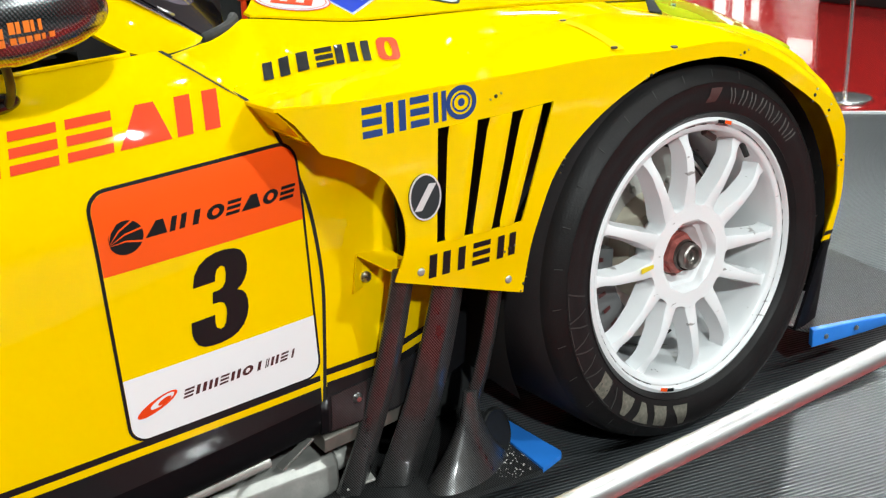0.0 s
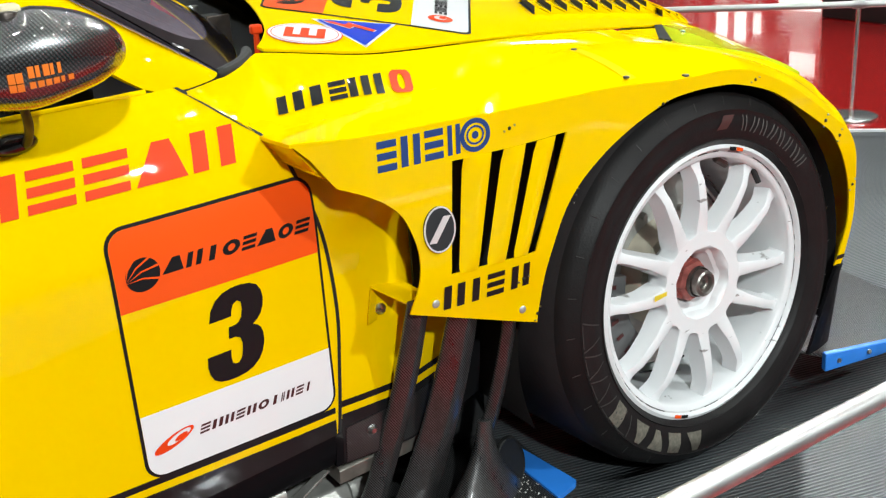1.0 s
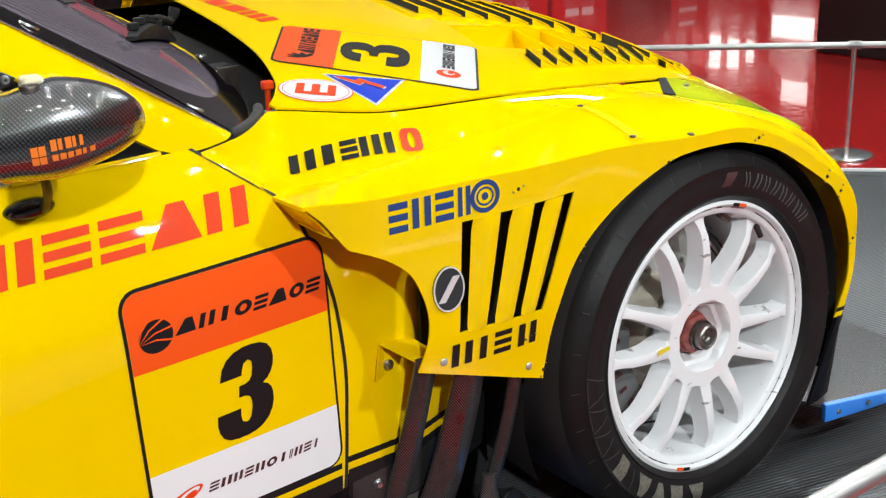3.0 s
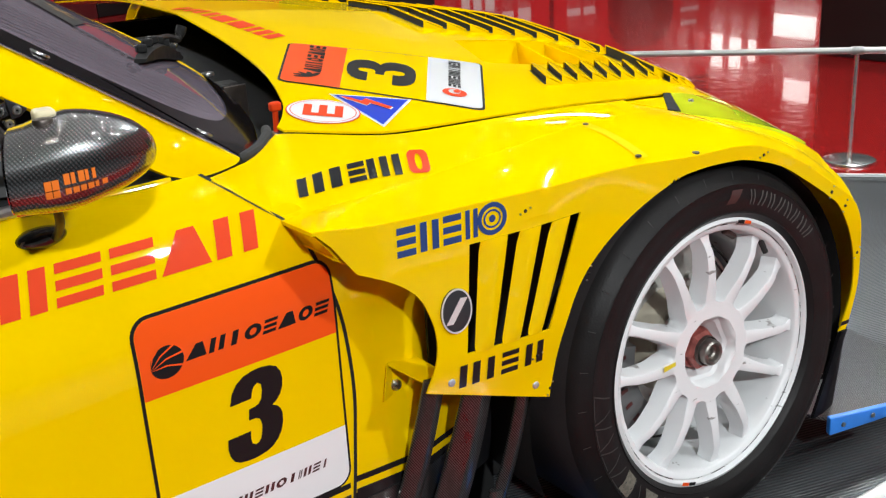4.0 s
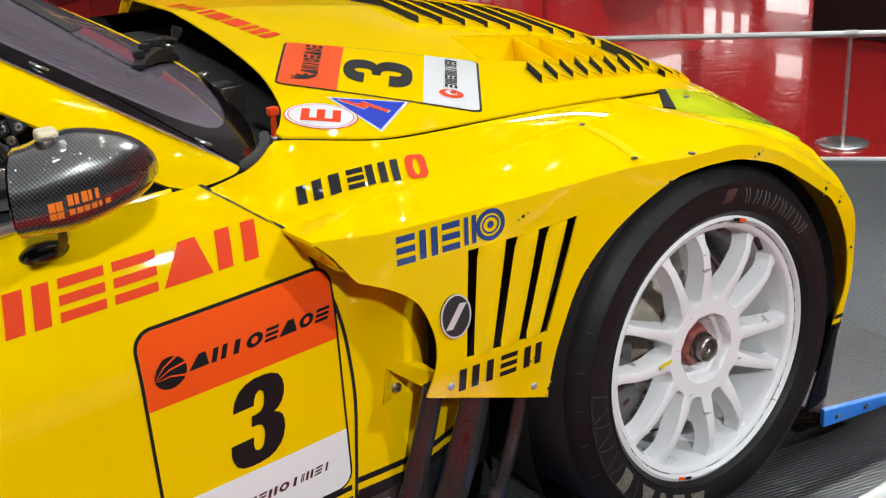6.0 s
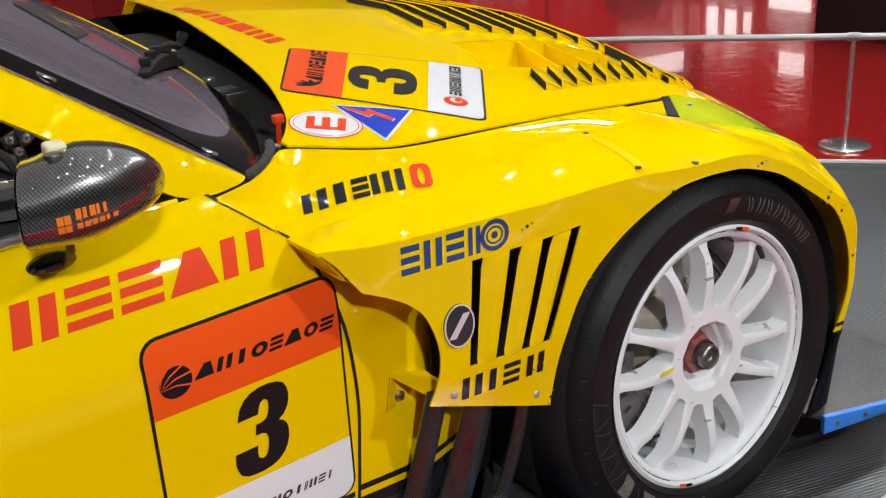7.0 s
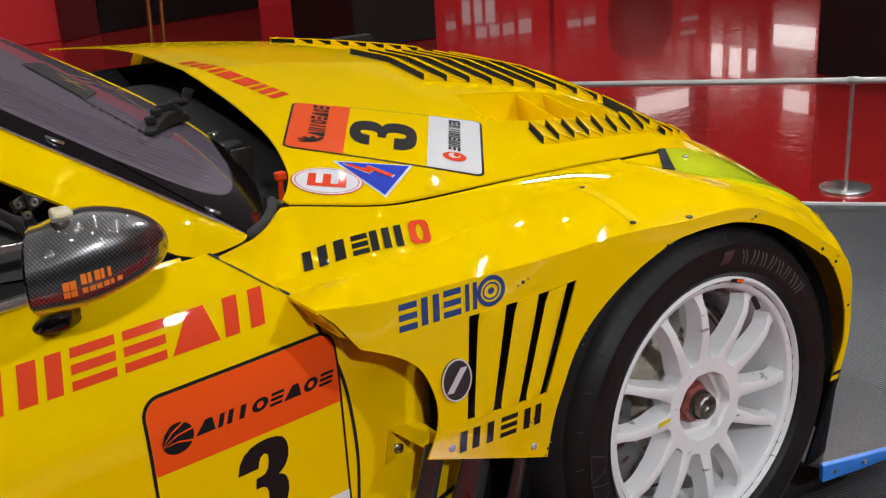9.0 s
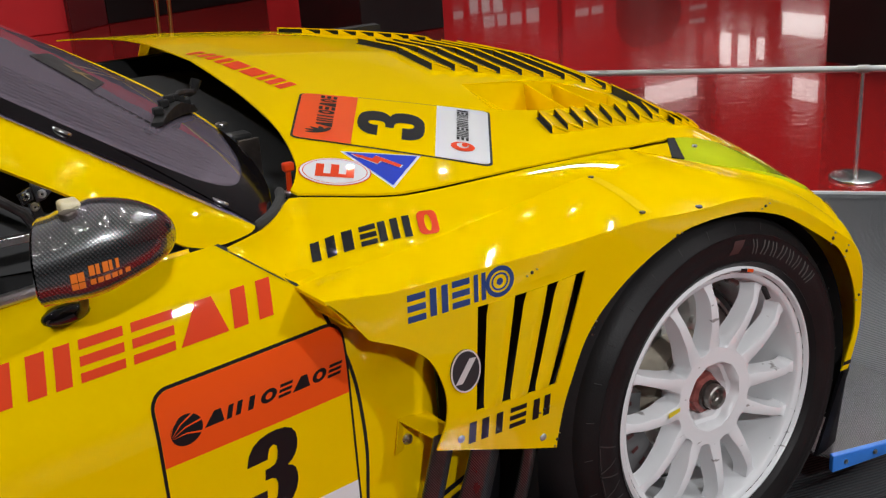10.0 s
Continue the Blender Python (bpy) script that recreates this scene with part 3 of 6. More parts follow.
# nose beyond the arch
rows = []
for x, z in [p for p in RIDGE if p[0] > 0.27 and p[1] < 0.60]:
    rows.append([(x - 0.003 + 0.42 * d - 0.22 * d * d + 0.065 * smooth(0.48, 0.56, z) * smooth(0, 0.16, d), side_y(x, z) + 0.003 + d, z + 0.05 * d) for d in [0, 0.01, 0.03, 0.06, 0.1, 0.15, 0.2, 0.3, 0.4, 0.5, 0.6, 0.75, 0.9]])
part("front_bumper", sheet(rows), YELLOW, car, "yellow nose and bumper", thick=0.003)

# bonnet, with a scoop on each side
near_edge = [*[(x, y + 0.002) for x, y in GAP if -0.685 <= x <= 0.13], (0.145, 0.287), (0.19, 0.292), (0.24, 0.274), (0.29, 0.232), (0.318, 0.192), (0.332, 0.150), (0.345, 0.120), (0.40, 0.14), (0.47, 0.25), (0.53, 0.50), (0.56, 0.75)]
COWL = spline([(-0.687, 0.200), (-0.655, 0.25), (-0.625, 0.32), (-0.590, 0.47), (-0.575, 0.65), (-0.572, 0.80), (-0.572, MID)], 6)
cowl_edge = [*COWL, *[(x, 2 * MID - y) for x, y in reversed(COWL[:-1])]]
SCOOP = [(-0.098, 0.648), (-0.142, 0.476), (-0.132, 0.464), (-0.035, 0.456), (0.215, 0.500), (0.255, 0.600), (0.165, 0.688), (0.085, 0.682)]


def mirrored(loop):
    return [(x, 2 * MID - y) for x, y in reversed(loop)]


far_edge = [*[p for p in near_edge if p[0] <= 0.13], (0.25, 0.33), (0.40, 0.40), (0.47, 0.43), (0.53, 0.50), (0.56, 0.75)]
outline = [*near_edge, *mirrored(far_edge), *list(reversed(cowl_edge))[1:-1]]
bonnet = part("bonnet", patch([outline, SCOOP, mirrored(SCOOP)], on_hood, 0.03), YELLOW, car, "yellow bonnet with louvres, scoops and a number sticker", thick=0.0035)
for loop in (SCOOP, mirrored(SCOOP)):
    cx, cy = sum(p[0] for p in loop) / len(loop), sum(p[1] for p in loop) / len(loop)
    rings = []
    for k in range(6):
        q = k / 5
        rings.append([(lerp(x, cx, 0.15 * q), lerp(y, cy, 0.15 * q), hood_z(x, y) - 0.002 - q * (0.012 + 0.105 * smooth(-0.15, 0.20, x))) for x, y in loop])
    pan = loft(rings)
    bmesh.ops.delete(pan, geom=[f for f in pan.faces if len(f.verts) > 4 and f.calc_center_median().z > hood_z(cx, cy) - 0.02], context="FACES")
    part("scoop", pan, YELLOW, bonnet, "yellow air scoop sunk into the bonnet")
    far = loop is not SCOOP
    for a, b in (((0.085, 0.680), (0.045, 0.472)), ((0.165, 0.686), (0.160, 0.492))):
        a, b = [(x, 2 * MID - y if far else y) for x, y in (a, b)]
        part("divider", loft([[(x - 0.0015, y, hood_z(x, y) - 0.004), (x + 0.0015, y, hood_z(x, y) - 0.004), (x + 0.0015, y, hood_z(x, y) - 0.10), (x - 0.0015, y, hood_z(x, y) - 0.10)] for x, y in (a, b)]), YELLOW, bonnet)

# far fender, and black fillings that stand in for shade under the panels
part("far_fender", sheet([[(x, lerp(2 * MID - gap_y(x) + 0.004, 1.92, k / 6), lerp(hood_z(x, 2 * MID - gap_y(x)) - 0.003, 0.78, (k / 6) ** 2)) for k in range(7)] for x in [lerp(-0.42, 0.0, i / 12) for i in range(13)]]), YELLOW, car, thick=0.005)
# Added black board hides the far fender's inside, as shade would.
part("bay_shade_board", box((-0.80, 1.56, 0.55), (0.2, 1.60, 0.835)), DARK_VOID, car)
part("engine_bay", box((-1.3, 0.24, 0.08), (0.20, 1.66, 0.60)), DARK_VOID, car, "black box standing in for the shade under the bonnet")
liner = turned([(0.372, 0.0), (0.372, 0.30), (0.05, 0.30)], (-0.02, 0.01, 0.31), 48)
bmesh.ops.delete(liner, geom=[v for v in liner.verts if v.co.z < 0.16], context="VERTS")
# Added black plate hides the lit mat where deep shade belongs.
part("arch_shade_panel", box((-0.475, 0.215, 0.056), (-0.33, 0.225, 0.47)), DARK_VOID, car, "black panel standing in for deep shade behind the wheel")
part("wheel_arch_liner", liner, DARK_VOID, car, "black inner lining of the wheel arch")

# ---- front wheel ----
HUB = Vector((-0.0104, -0.0053, 0.3342))
LEANING = Matrix.Translation(HUB) @ pose(0, 0, 0, 0, 0, 2.76) @ pose(0, 0, 0, -2.41) @ Matrix.Translation(-HUB)


def wheel_point(r, degrees, y):
    return LEANING @ Vector((HUB.x + r * math.cos(radians(degrees)), HUB.y + y, HUB.z + r * math.sin(radians(degrees))))


rim_profile = [(0.2165, 0.012), (0.2185, -0.003), (0.2215, -0.0065), (0.229, -0.009), (0.2305, -0.008), (0.232, -0.009), (0.2335, -0.0145), (0.2365, -0.017), (0.2425, -0.014), (0.2435, -0.006), (0.236, 0.004), (0.232, 0.02), (0.222, 0.06),
               (0.222, 0.25), (0.238, 0.27), (0.232, 0.27), (0.214, 0.25), (0.209, 0.06), (0.212, 0.03)]
wheel = part("wheel", turned(rim_profile, HUB, 96, LEANING, True), WHITE_RIM, car, "white twelve-spoke racing wheel with scuffed edges", sharp=50)
tyre_profile = [(0.236, 0.010), (0.240, -0.012), (0.250, -0.021), (0.2515, -0.0235), (0.2535, -0.0215), (0.268, -0.028), (0.285, -0.030), (0.300, -0.026), (0.3015, -0.0275), (0.3035, -0.0245), (0.318, -0.014), (0.329, 0.002),
                (0.334, 0.022), (0.335, 0.05), (0.335, 0.23), (0.330, 0.262), (0.30, 0.29), (0.26, 0.29), (0.236, 0.27)]
part("rim_groove", turned([(0.2298, -0.0094), (0.2316, -0.0094)], HUB, 96, LEANING), SCUFF_LINE, wheel, "dark scuffed groove round the rim")
part("tyre", turned(tyre_profile, HUB, 128, LEANING), RUBBER, wheel, "worn black slick tyre with pale lettering blocks", sharp=60)
part("tread", turned([(0.3305, 0.004), (0.3352, 0.024), (0.3362, 0.05), (0.3362, 0.23), (0.3318, 0.258)], HUB, 128, LEANING), TREAD, wheel, "dusty worn slick tread", sharp=60)
SPOKE_R = (0.064, 0.074, 0.0865, 0.0872, 0.0882, 0.0898, 0.0920, 0.0950, 0.100, 0.108, 0.118, 0.130, 0.143, 0.157, 0.171, 0.185, 0.197, 0.206, 0.213, 0.2215)


def spoke_half(r):
    """Half the width of a spoke's face: a full sector at the hub, a rounded fork, then a slim taper."""
    if r < 0.0871:
        return r * math.tan(radians(15))
    d = r - 0.087
    fork = 0.0233 - (0.0105 ** 2 - max(0.0, 0.0105 - d) ** 2) ** 0.5
    return fork - 0.0038 * smooth(0.096, 0.150, r) - 0.0012 * smooth(0.15, 0.20, r) + 0.0050 * smooth(0.200, 0.2215, r)


for k in range(6):
    for s in (-1, 1):
        rings = []
        for r in SPOKE_R:
            ang = 165.0 + 60 * k + s * lerp(15.0, 11.6, max(0.0, (r - 0.09) / 0.1315))
            half = spoke_half(r)
            edge = 0.0026 * smooth(0.0868, 0.093, r)
            top = 0.0003 - 0.0085 * smooth(0.080, 0.150, r) + 0.0105 * smooth(0.178, 0.218, r)
            deep = top + lerp(0.038, 0.030, smooth(0.08, 0.2, r))
            back = half + 0.0052 * smooth(0.0868, 0.096, r)
            ring = []
            for du, dy in ((-back, 1), (-half - 0.3 * edge, 0.10 * edge / 0.0026 + 0.12), (-half + 0.1 * edge, 0.035 * edge / 0.0026), (-half + edge, 0), (half - edge, 0), (half - 0.1 * edge, 0.035 * edge / 0.0026), (half + 0.3 * edge, 0.10 * edge / 0.0026 + 0.12), (back, 1)):
                yy = lerp(top, deep, dy)
                p = wheel_point(r, ang, yy)
                t = wheel_point(r, ang + 90, yy) - wheel_point(0, 0, yy)
                ring.append(p + t.normalized() * du)
            rings.append(ring)
        part("spoke", loft(rings), WHITE_RIM, wheel, sharp=45)
hub = []
for r, y, wave in ((0.0385, 0.060, 0), (0.039, 0.045, 0), (0.0435, 0.036, 0.02), (0.047, 0.031, 0.05), (0.050, 0.021, 0.06), (0.0565, 0.017, 0.07), (0.059, 0.007, 0.06), (0.0625, 0.003, 0.03), (0.0645, 0.0012, 0.01), (0.067, 0.0006, 0), (0.070, 0.0008, 0), (0.072, 0.010, 0), (0.072, 0.060, 0)):
    hub.append([wheel_point(r * (1 + wave * max(-0.5, math.cos(radians(6 * a + 30)))), a, y) for a in range(0, 360, 3)])
part("hub", loft(hub, True, False), WHITE_RIM, wheel, "white wheel centre with a stepped recess")
part("wheel_flange", turned([(0.020, 0.030), (0.036, 0.031), (0.0385, 0.034), (0.0385, 0.050)], HUB, 48, LEANING), RED_METAL, wheel, "worn red round flange behind the nut", sharp=25)
nut = loft([[wheel_point(r, a + 8, y) for a in range(0, 360, 60)] for r, y in ((0.033, 0.05), (0.0365, 0.045), (0.0365, 0.020), (0.0315, 0.013))])
nut = part("wheel_nut", nut, RED_METAL, wheel, "worn red hexagonal wheel nut", sharp=25)
part("nut_collar", turned([(0.0235, 0.008), (0.0265, 0.006), (0.0275, 0.010), (0.0275, 0.02)], HUB, 40, LEANING), DARK_METAL, wheel, sharp=25)
part("axle_end", turned([(0.0005, 0.006), (0.0055, 0.006), (0.0065, 0.0), (0.0085, -0.002), (0.0100, 0.0005), (0.0135, 0.0005), (0.0155, -0.0065), (0.0195, -0.0085), (0.0225, -0.006), (0.0232, 0.001), (0.0232, 0.03)], HUB, 48, LEANING), AXLE_STEEL, wheel, "grey steel axle end with a centre hole", sharp=25)
part("brake_disc", turned([(0.10, 0.10), (0.175, 0.10), (0.175, 0.13), (0.10, 0.13)], HUB, 64, LEANING, True), WORN_STEEL, wheel, "worn brake disc")
part("brake_duct", turned([(0.20, 0.16), (0.02, 0.15)], HUB, 48, LEANING), GREY_PAINT, wheel)

# ---- barrier ----
BAR_Z = 0.44


def barrier_post(x, y):
    post = thing("barrier_post", "low polished steel barrier post on a round base", "barrier post", (x, y, 0), "barrier posts")
    part("base", disc_z((x, y, 0.008), 0.10, 0.0, 0.012, 48, 0.006), POST_STEEL, post)
    part("pole", tube([(x, y, 0.018), (x, y, BAR_Z - 0.01)], 0.0095, 16), POST_STEEL, post)
    return post


def barrier_rail(a, b, label):
    bar = thing("barrier_rail", label, "barrier rail", (a[0], a[1], BAR_Z), "barrier rails")
    part("tube", tube([(*a, BAR_Z), (*b, BAR_Z)], 0.0125, 24), RAIL_STEEL, bar)
    for p in (a, b):
        k = (Vector((*b, 0)) - Vector((*a, 0))).normalized() * 0.022
        part("end_cap", tube([Vector((*p, BAR_Z)) - k, Vector((*p, BAR_Z)) + k], 0.016, 20), RAIL_STEEL, bar)
    return bar


barrier_post(2.150, 1.374)
barrier_rail((2.150 - 0.95, 1.374 + 0.95), (2.150, 1.374), "slim polished steel barrier rail on low posts")
barrier_rail((2.150, 1.374), (2.150 + 0.95, 1.374 - 0.95), "slim polished steel barrier rail on low posts")
barrier_post(2.150 - 0.95, 1.374 + 0.95)
barrier_post(2.150 + 0.95, 1.374 - 0.95)
barrier_post(-2.4, -0.6495)
barrier_post(1.7, -0.4666)
barrier_rail((-2.4, -0.6495), (1.7, -0.4666), "slim polished steel barrier rail beside the car")

# ---- door details ----
def on_panel(x, z):
    """The number panel: its lower edge falls towards the front with the stripe below it."""
    return on_door(x, z - 0.0155 * (x + 0.99) / 0.293 * (0.664 - z) / 0.336)


THREE = [(0.03, 0.69), (0.40, 0.69), (0.405, 0.75), (0.43, 0.81), (0.50, 0.84), (0.565, 0.81), (0.585, 0.74), (0.575, 0.65), (0.53, 0.60), (0.46, 0.583), (0.36, 0.58), (0.36, 0.455), (0.48, 0.452), (0.555, 0.425), (0.595, 0.36), (0.60, 0.29), (0.585, 0.205), (0.545, 0.165), (0.495, 0.155), (0.43, 0.18), (0.403, 0.24), (0.40, 0.33), (0.0, 0.33), (0.005, 0.22), (0.04, 0.14), (0.11, 0.065), (0.22, 0.02), (0.36, 0.003), (0.52, 0.0), (0.68, 0.014), (0.80, 0.048), (0.90, 0.11), (0.96, 0.19), (0.985, 0.29), (0.97, 0.38), (0.93, 0.45), (0.87, 0.493), (0.78, 0.523), (0.86, 0.56), (0.92, 0.615), (0.955, 0.69), (0.955, 0.78), (0.92, 0.865), (0.84, 0.94), (0.72, 0.98), (0.56, 0.998), (0.40, 0.995), (0.25, 0.968), (0.13, 0.91), (0.055, 0.82)]


def racing_three(place, u, v, width, height, slant, lift, step):
    """A heavy narrow figure 3 with its lower left corner at (u, v)."""
    return patch([[(u + a * width + slant * b * height, v + b * height) for a, b in reversed(THREE)]], place, step, lift)


part("outline", patch([rounded(-0.990, 0.3285, -0.697, 0.664, 0.026)], on_panel, 0.02, 0.0008), BLACK_FILM, door)
inner = (-0.9855, 0.3325, -0.7015, 0.6595, 0.022)
ring = rounded(*inner)
part("number_field", patch([ring], on_panel, 0.02, 0.0014), YELLOW, door, "yellow field of the number panel")
part("orange_band", patch([[p for p in ring if p[1] > 0.56] + [(-0.9855, 0.560), (-0.7015, 0.560)]], on_panel, 0.02, 0.002), ORANGE, door, "orange band of the number panel")
part("white_band", patch([[(-0.7015, 0.4215), (-0.9855, 0.4205)] + [p for p in ring if p[1] < 0.40]], on_panel, 0.02, 0.002), WHITE_FILM, door, "white band of the number panel")
part("number", racing_three(on_door, -0.8905, 0.4235, 0.086, 0.1255, 0.14, 0.0024, 0.02), BLACK_FILM, door, "bold black racing number 3")
marks(on_door, -0.925, 0.594, [0.026, 0.021, 0.021, 0.024, 0.020, 0.026, 0.022, 0.022], "tviohtoh", 0.018, 0.0042, BLACK_FILM, door, 0.35, 0.0028, -0.02)
part("fan_mark", patch([oval(-0.950, 0.6015, 0.0225, 0.0205, 40, 0.25)], on_door, 0.02, 0.0026), BLACK_FILM, door, "black split disc")
for end in ((-0.957, 0.624), (-0.938, 0.621), (-0.927, 0.609), (-0.929, 0.592)):
    a, b = Vector((-0.974, 0.596)), Vector(end)
    across = (b - a).orthogonal().normalized()
    mid = a.lerp(b, 0.5) + across * 0.0035
    part("fan_ray", patch([[tuple(a), tuple(mid - across * 0.0009), tuple(b - across * 0.0013), tuple(b + across * 0.0013), tuple(mid + across * 0.0009)][::-1]], on_door, 0.02, 0.0032), ORANGE, door)
MAROON = shader("maroon_film", (0.045, 0.012, 0.012), 0.35, 0, 0.6)
marks(on_door, -0.912, 0.366, [0.014, 0.015, 0.013, 0.013, 0.014, 0.016, 0.013, 0.005, 0.012, 0.012, 0.009], "hvvhvoivvhi", 0.0125, 0.0036, MAROON, door, 0.35, 0.0028, -0.032)
bm = bmesh.new()
patch_into(bm, [oval(-0.947, 0.373, 0.030, 0.0085, 24, 0.30), list(reversed(oval(-0.940, 0.3755, 0.018, 0.0052, 20, 0.30)))], on_door, 0.02, 0.0028)
patch_into(bm, [oval(-0.937, 0.3745, 0.010, 0.0035, 16, 0.30)], on_door, 0.02, 0.0028)
part("swoosh_mark", bm, RED_FILM, door)
marks(on_door, -1.165, 0.700, [0.062, 0.020, 0.056, 0.056, 0.062, 0.060], "vihhtv", 0.045, 0.0105, RED_FILM, door, 0.20, 0.0014, -0.002)
for v0, v1, m in ((0.0, -0.0095, BLACK_FILM), (-0.0205, -0.046, BLACK_FILM)):
    bm = bmesh.new()
    line = [(-0.700, 0.3135), (-0.764, 0.3170), (-0.854, 0.3226), (-0.937, 0.3272), (-0.99, 0.3302), (-1.15, 0.3375), (-1.6, 0.344), (-2.18, 0.347)]
    low = [(x, z + v1) for x, z in line] if v1 > -0.04 else [(x, 0.2665) for x, z in line]
    patch_into(bm, [[(x, z + v0) for x, z in line] + list(reversed(low))], on_door, 0.03, 0.0008)
    part("stripe", bm, m, door)

# black sill below the door
rows = []
for x in [lerp(-2.2, -0.69, i / 20) for i in range(21)]:
    y0 = door_y(x, 0.27) + 0.004
    rows.append([(x, y0 + dy, z) for dy, z in ((0, 0.2685), (0.004, 0.24), (0.010, 0.215), (0.022, 0.202), (0.05, 0.196), (0.15, 0.19))])
part("sill", sheet(rows), BLACK_PAINT, car, "black lower sill of the door", thick=0.004)
rings = []
for k in range(9):
    x = lerp(-0.690, -0.530, k / 8)
    y = on_quarter(x, 0.205)[1] + 0.018
    z = 0.194 + 0.09 * (x + 0.69) - 0.64 * (y - 0.06)
    rings.append([(x, y, z - 0.028), (x, y - 0.004, z - 0.004), (x, y, z), (x, y + 0.045, z + 0.010), (x, y + 0.045, z - 0.030)])
part("sill_ledge", loft(rings), shader("dull_ledge_metal", (0.20, 0.185, 0.16), 0.40, 0.5, 0, 0.6, 25, 0.5, 60), car, "scratched bare metal ledge behind the struts", bevel=0.001)
part("sill_rail", tube([(-2.2, 0.03, 0.172), (-0.95, 0.055, 0.175), (-0.78, 0.075, 0.178)], 0.011, 12), WORN_STEEL, car, "scratched bare metal sill edge")
part("metal_tab", loft([[(-0.775, 0.062, 0.173), (-0.72, 0.068, 0.200), (-0.716, 0.072, 0.195), (-0.771, 0.066, 0.168)], [(-0.775, 0.032, 0.182), (-0.72, 0.036, 0.214), (-0.716, 0.040, 0.209), (-0.771, 0.036, 0.177)]]), WORN_STEEL, car, "bent bare metal tab", bevel=0.001)
muffler = loft([[(x, 0.165 + s * c, 0.085 + t * c) for s, t in ((-0.050, -0.035), (-0.058, -0.02), (-0.058, 0.022), (-0.045, 0.036), (0.05, 0.04), (0.06, 0.03), (0.06, -0.035))] for x, c in ((-1.35, 0.9), (-1.34, 1.0), (-0.68, 1.0), (-0.655, 0.92), (-0.645, 0.6))])
part("muffler", muffler, WORN_STEEL, car, "worn metal side exhaust box", bevel=0.002)
part("exhaust_tip", tube([(-0.645, 0.165, 0.085), (-0.60, 0.170, 0.083), (-0.575, 0.18, 0.080)], [0.024, 0.026, 0.026], 20), WORN_STEEL, car)

# body side behind the wheel: stripes, carbon patch and bracket

for v0, v1 in ((0.0, -0.0105), (-0.0225, None)):
    line = [(-0.6875, 0.317), (-0.65, 0.318), (-0.60, 0.320), (-0.55, 0.323), (-0.50, 0.326), (-0.40, 0.334)]
    low = [(x, z + v1) for x, z in line] if v1 else [(x, 0.205) for x, z in line]
    part("stripe", patch([[(x, z + v0) for x, z in line] + list(reversed(low))], on_quarter, 0.03, 0.0012), BLACK_FILM, quarter)
part("carbon_patch", patch([[(-0.683, 0.270), (-0.683, 0.207), (-0.45, 0.215), (-0.45, 0.300)]], on_quarter, 0.03, 0.003), carbon("carbon_fibre_plate", 0.0030, 0.035, 0.006, 0.08, 0.0), car, "woven carbon plate with a bolt", thick=0.003)
for x, z in ((-0.640, 0.252), (-0.611, 0.4435)):
    p = on_quarter(x, z)
    part("bolt", turned([(0.0005, -0.007), (0.004, -0.007), (0.0065, -0.003), (0.0085, -0.001), (0.0085, 0.004)], (p[0], p[1] - 0.003, p[2]), 20), STEEL, car)
plate = on_quarter(-0.61, 0.45)
bm = loft([[(-0.625, plate[1] - 0.006, 0.482), (-0.575, plate[1] + 0.02, 0.480), (-0.575, plate[1] + 0.02, 0.428), (-0.637, plate[1] - 0.010, 0.427)], [(-0.625, plate[1] - 0.003, 0.482), (-0.575, plate[1] + 0.023, 0.480), (-0.575, plate[1] + 0.023, 0.428), (-0.637, plate[1] - 0.007, 0.427)]])
part("bracket", bm, YELLOW, car, "yellow bracket bolted between flap and body", bevel=0.0008)
bm = loft([[(-0.625, plate[1] - 0.004, 0.482), (-0.575, plate[1] + 0.02, 0.480), (-0.560, -0.030, 0.470), (-0.590, -0.038, 0.462)], [(-0.625, plate[1] - 0.004, 0.4795), (-0.575, plate[1] + 0.02, 0.4775), (-0.560, -0.030, 0.4675), (-0.590, -0.038, 0.4595)]])
part("bracket", bm, YELLOW, car, bevel=0.0008)

# ---- fender details ----
for i in range(3):
    (a, b), (c, d) = (SLOTS[i][1], SLOTS[i + 1][0]), (SLOTS[i][2], SLOTS[i + 1][3])
    rows = []
    for k in range(21):
        q = k / 20
        flush = smooth(0, 0.10, q) * smooth(0, 0.06, 1 - q)
        z = lerp(0.6655, 0.501, q)
        row = []
        for n in range(15):
            t = n / 14
            x = lerp(lerp(a, c, q), lerp(b, d, q), t)
            row.append((x, side_y(x, z) + flush * (0.0035 * (1 - t) ** 2.0 - 0.0030 * math.sin(math.pi * t ** 1.4)), z))
        rows.append(row)
    part("louvre", sheet(rows), YELLOW, fender, "rolled yellow louvre vane", thick=0.0014)
# Black board stands in for the shade inside the louvre slots.
part("louvre_shade_back", box((-0.560, 0.022, 0.44), (-0.30, 0.028, 0.70)), DARK_VOID, fender)
marks(on_side, -0.640, 0.6715, [0.029, 0.029, 0.029, 0.020], "hvhv", 0.041, 0.0068, BLUE_FILM, fender, 0.03, 0.0012, 0.02)
bm = bmesh.new()
patch_into(bm, [oval(-0.488, 0.6945, 0.0245, 0.0235), list(reversed(oval(-0.488, 0.6945, 0.0175, 0.0165)))], on_side, 0.02, 0.0012)
patch_into(bm, [oval(-0.488, 0.6945, 0.0145, 0.0135), list(reversed(oval(-0.488, 0.6945, 0.0115, 0.0105)))], on_side, 0.02, 0.0012)
patch_into(bm, [oval(-0.488, 0.6945, 0.0055, 0.0055, 20)], on_side, 0.02, 0.0012)
part("ring_mark", bm, BLUE_FILM, fender, "dark blue rings")
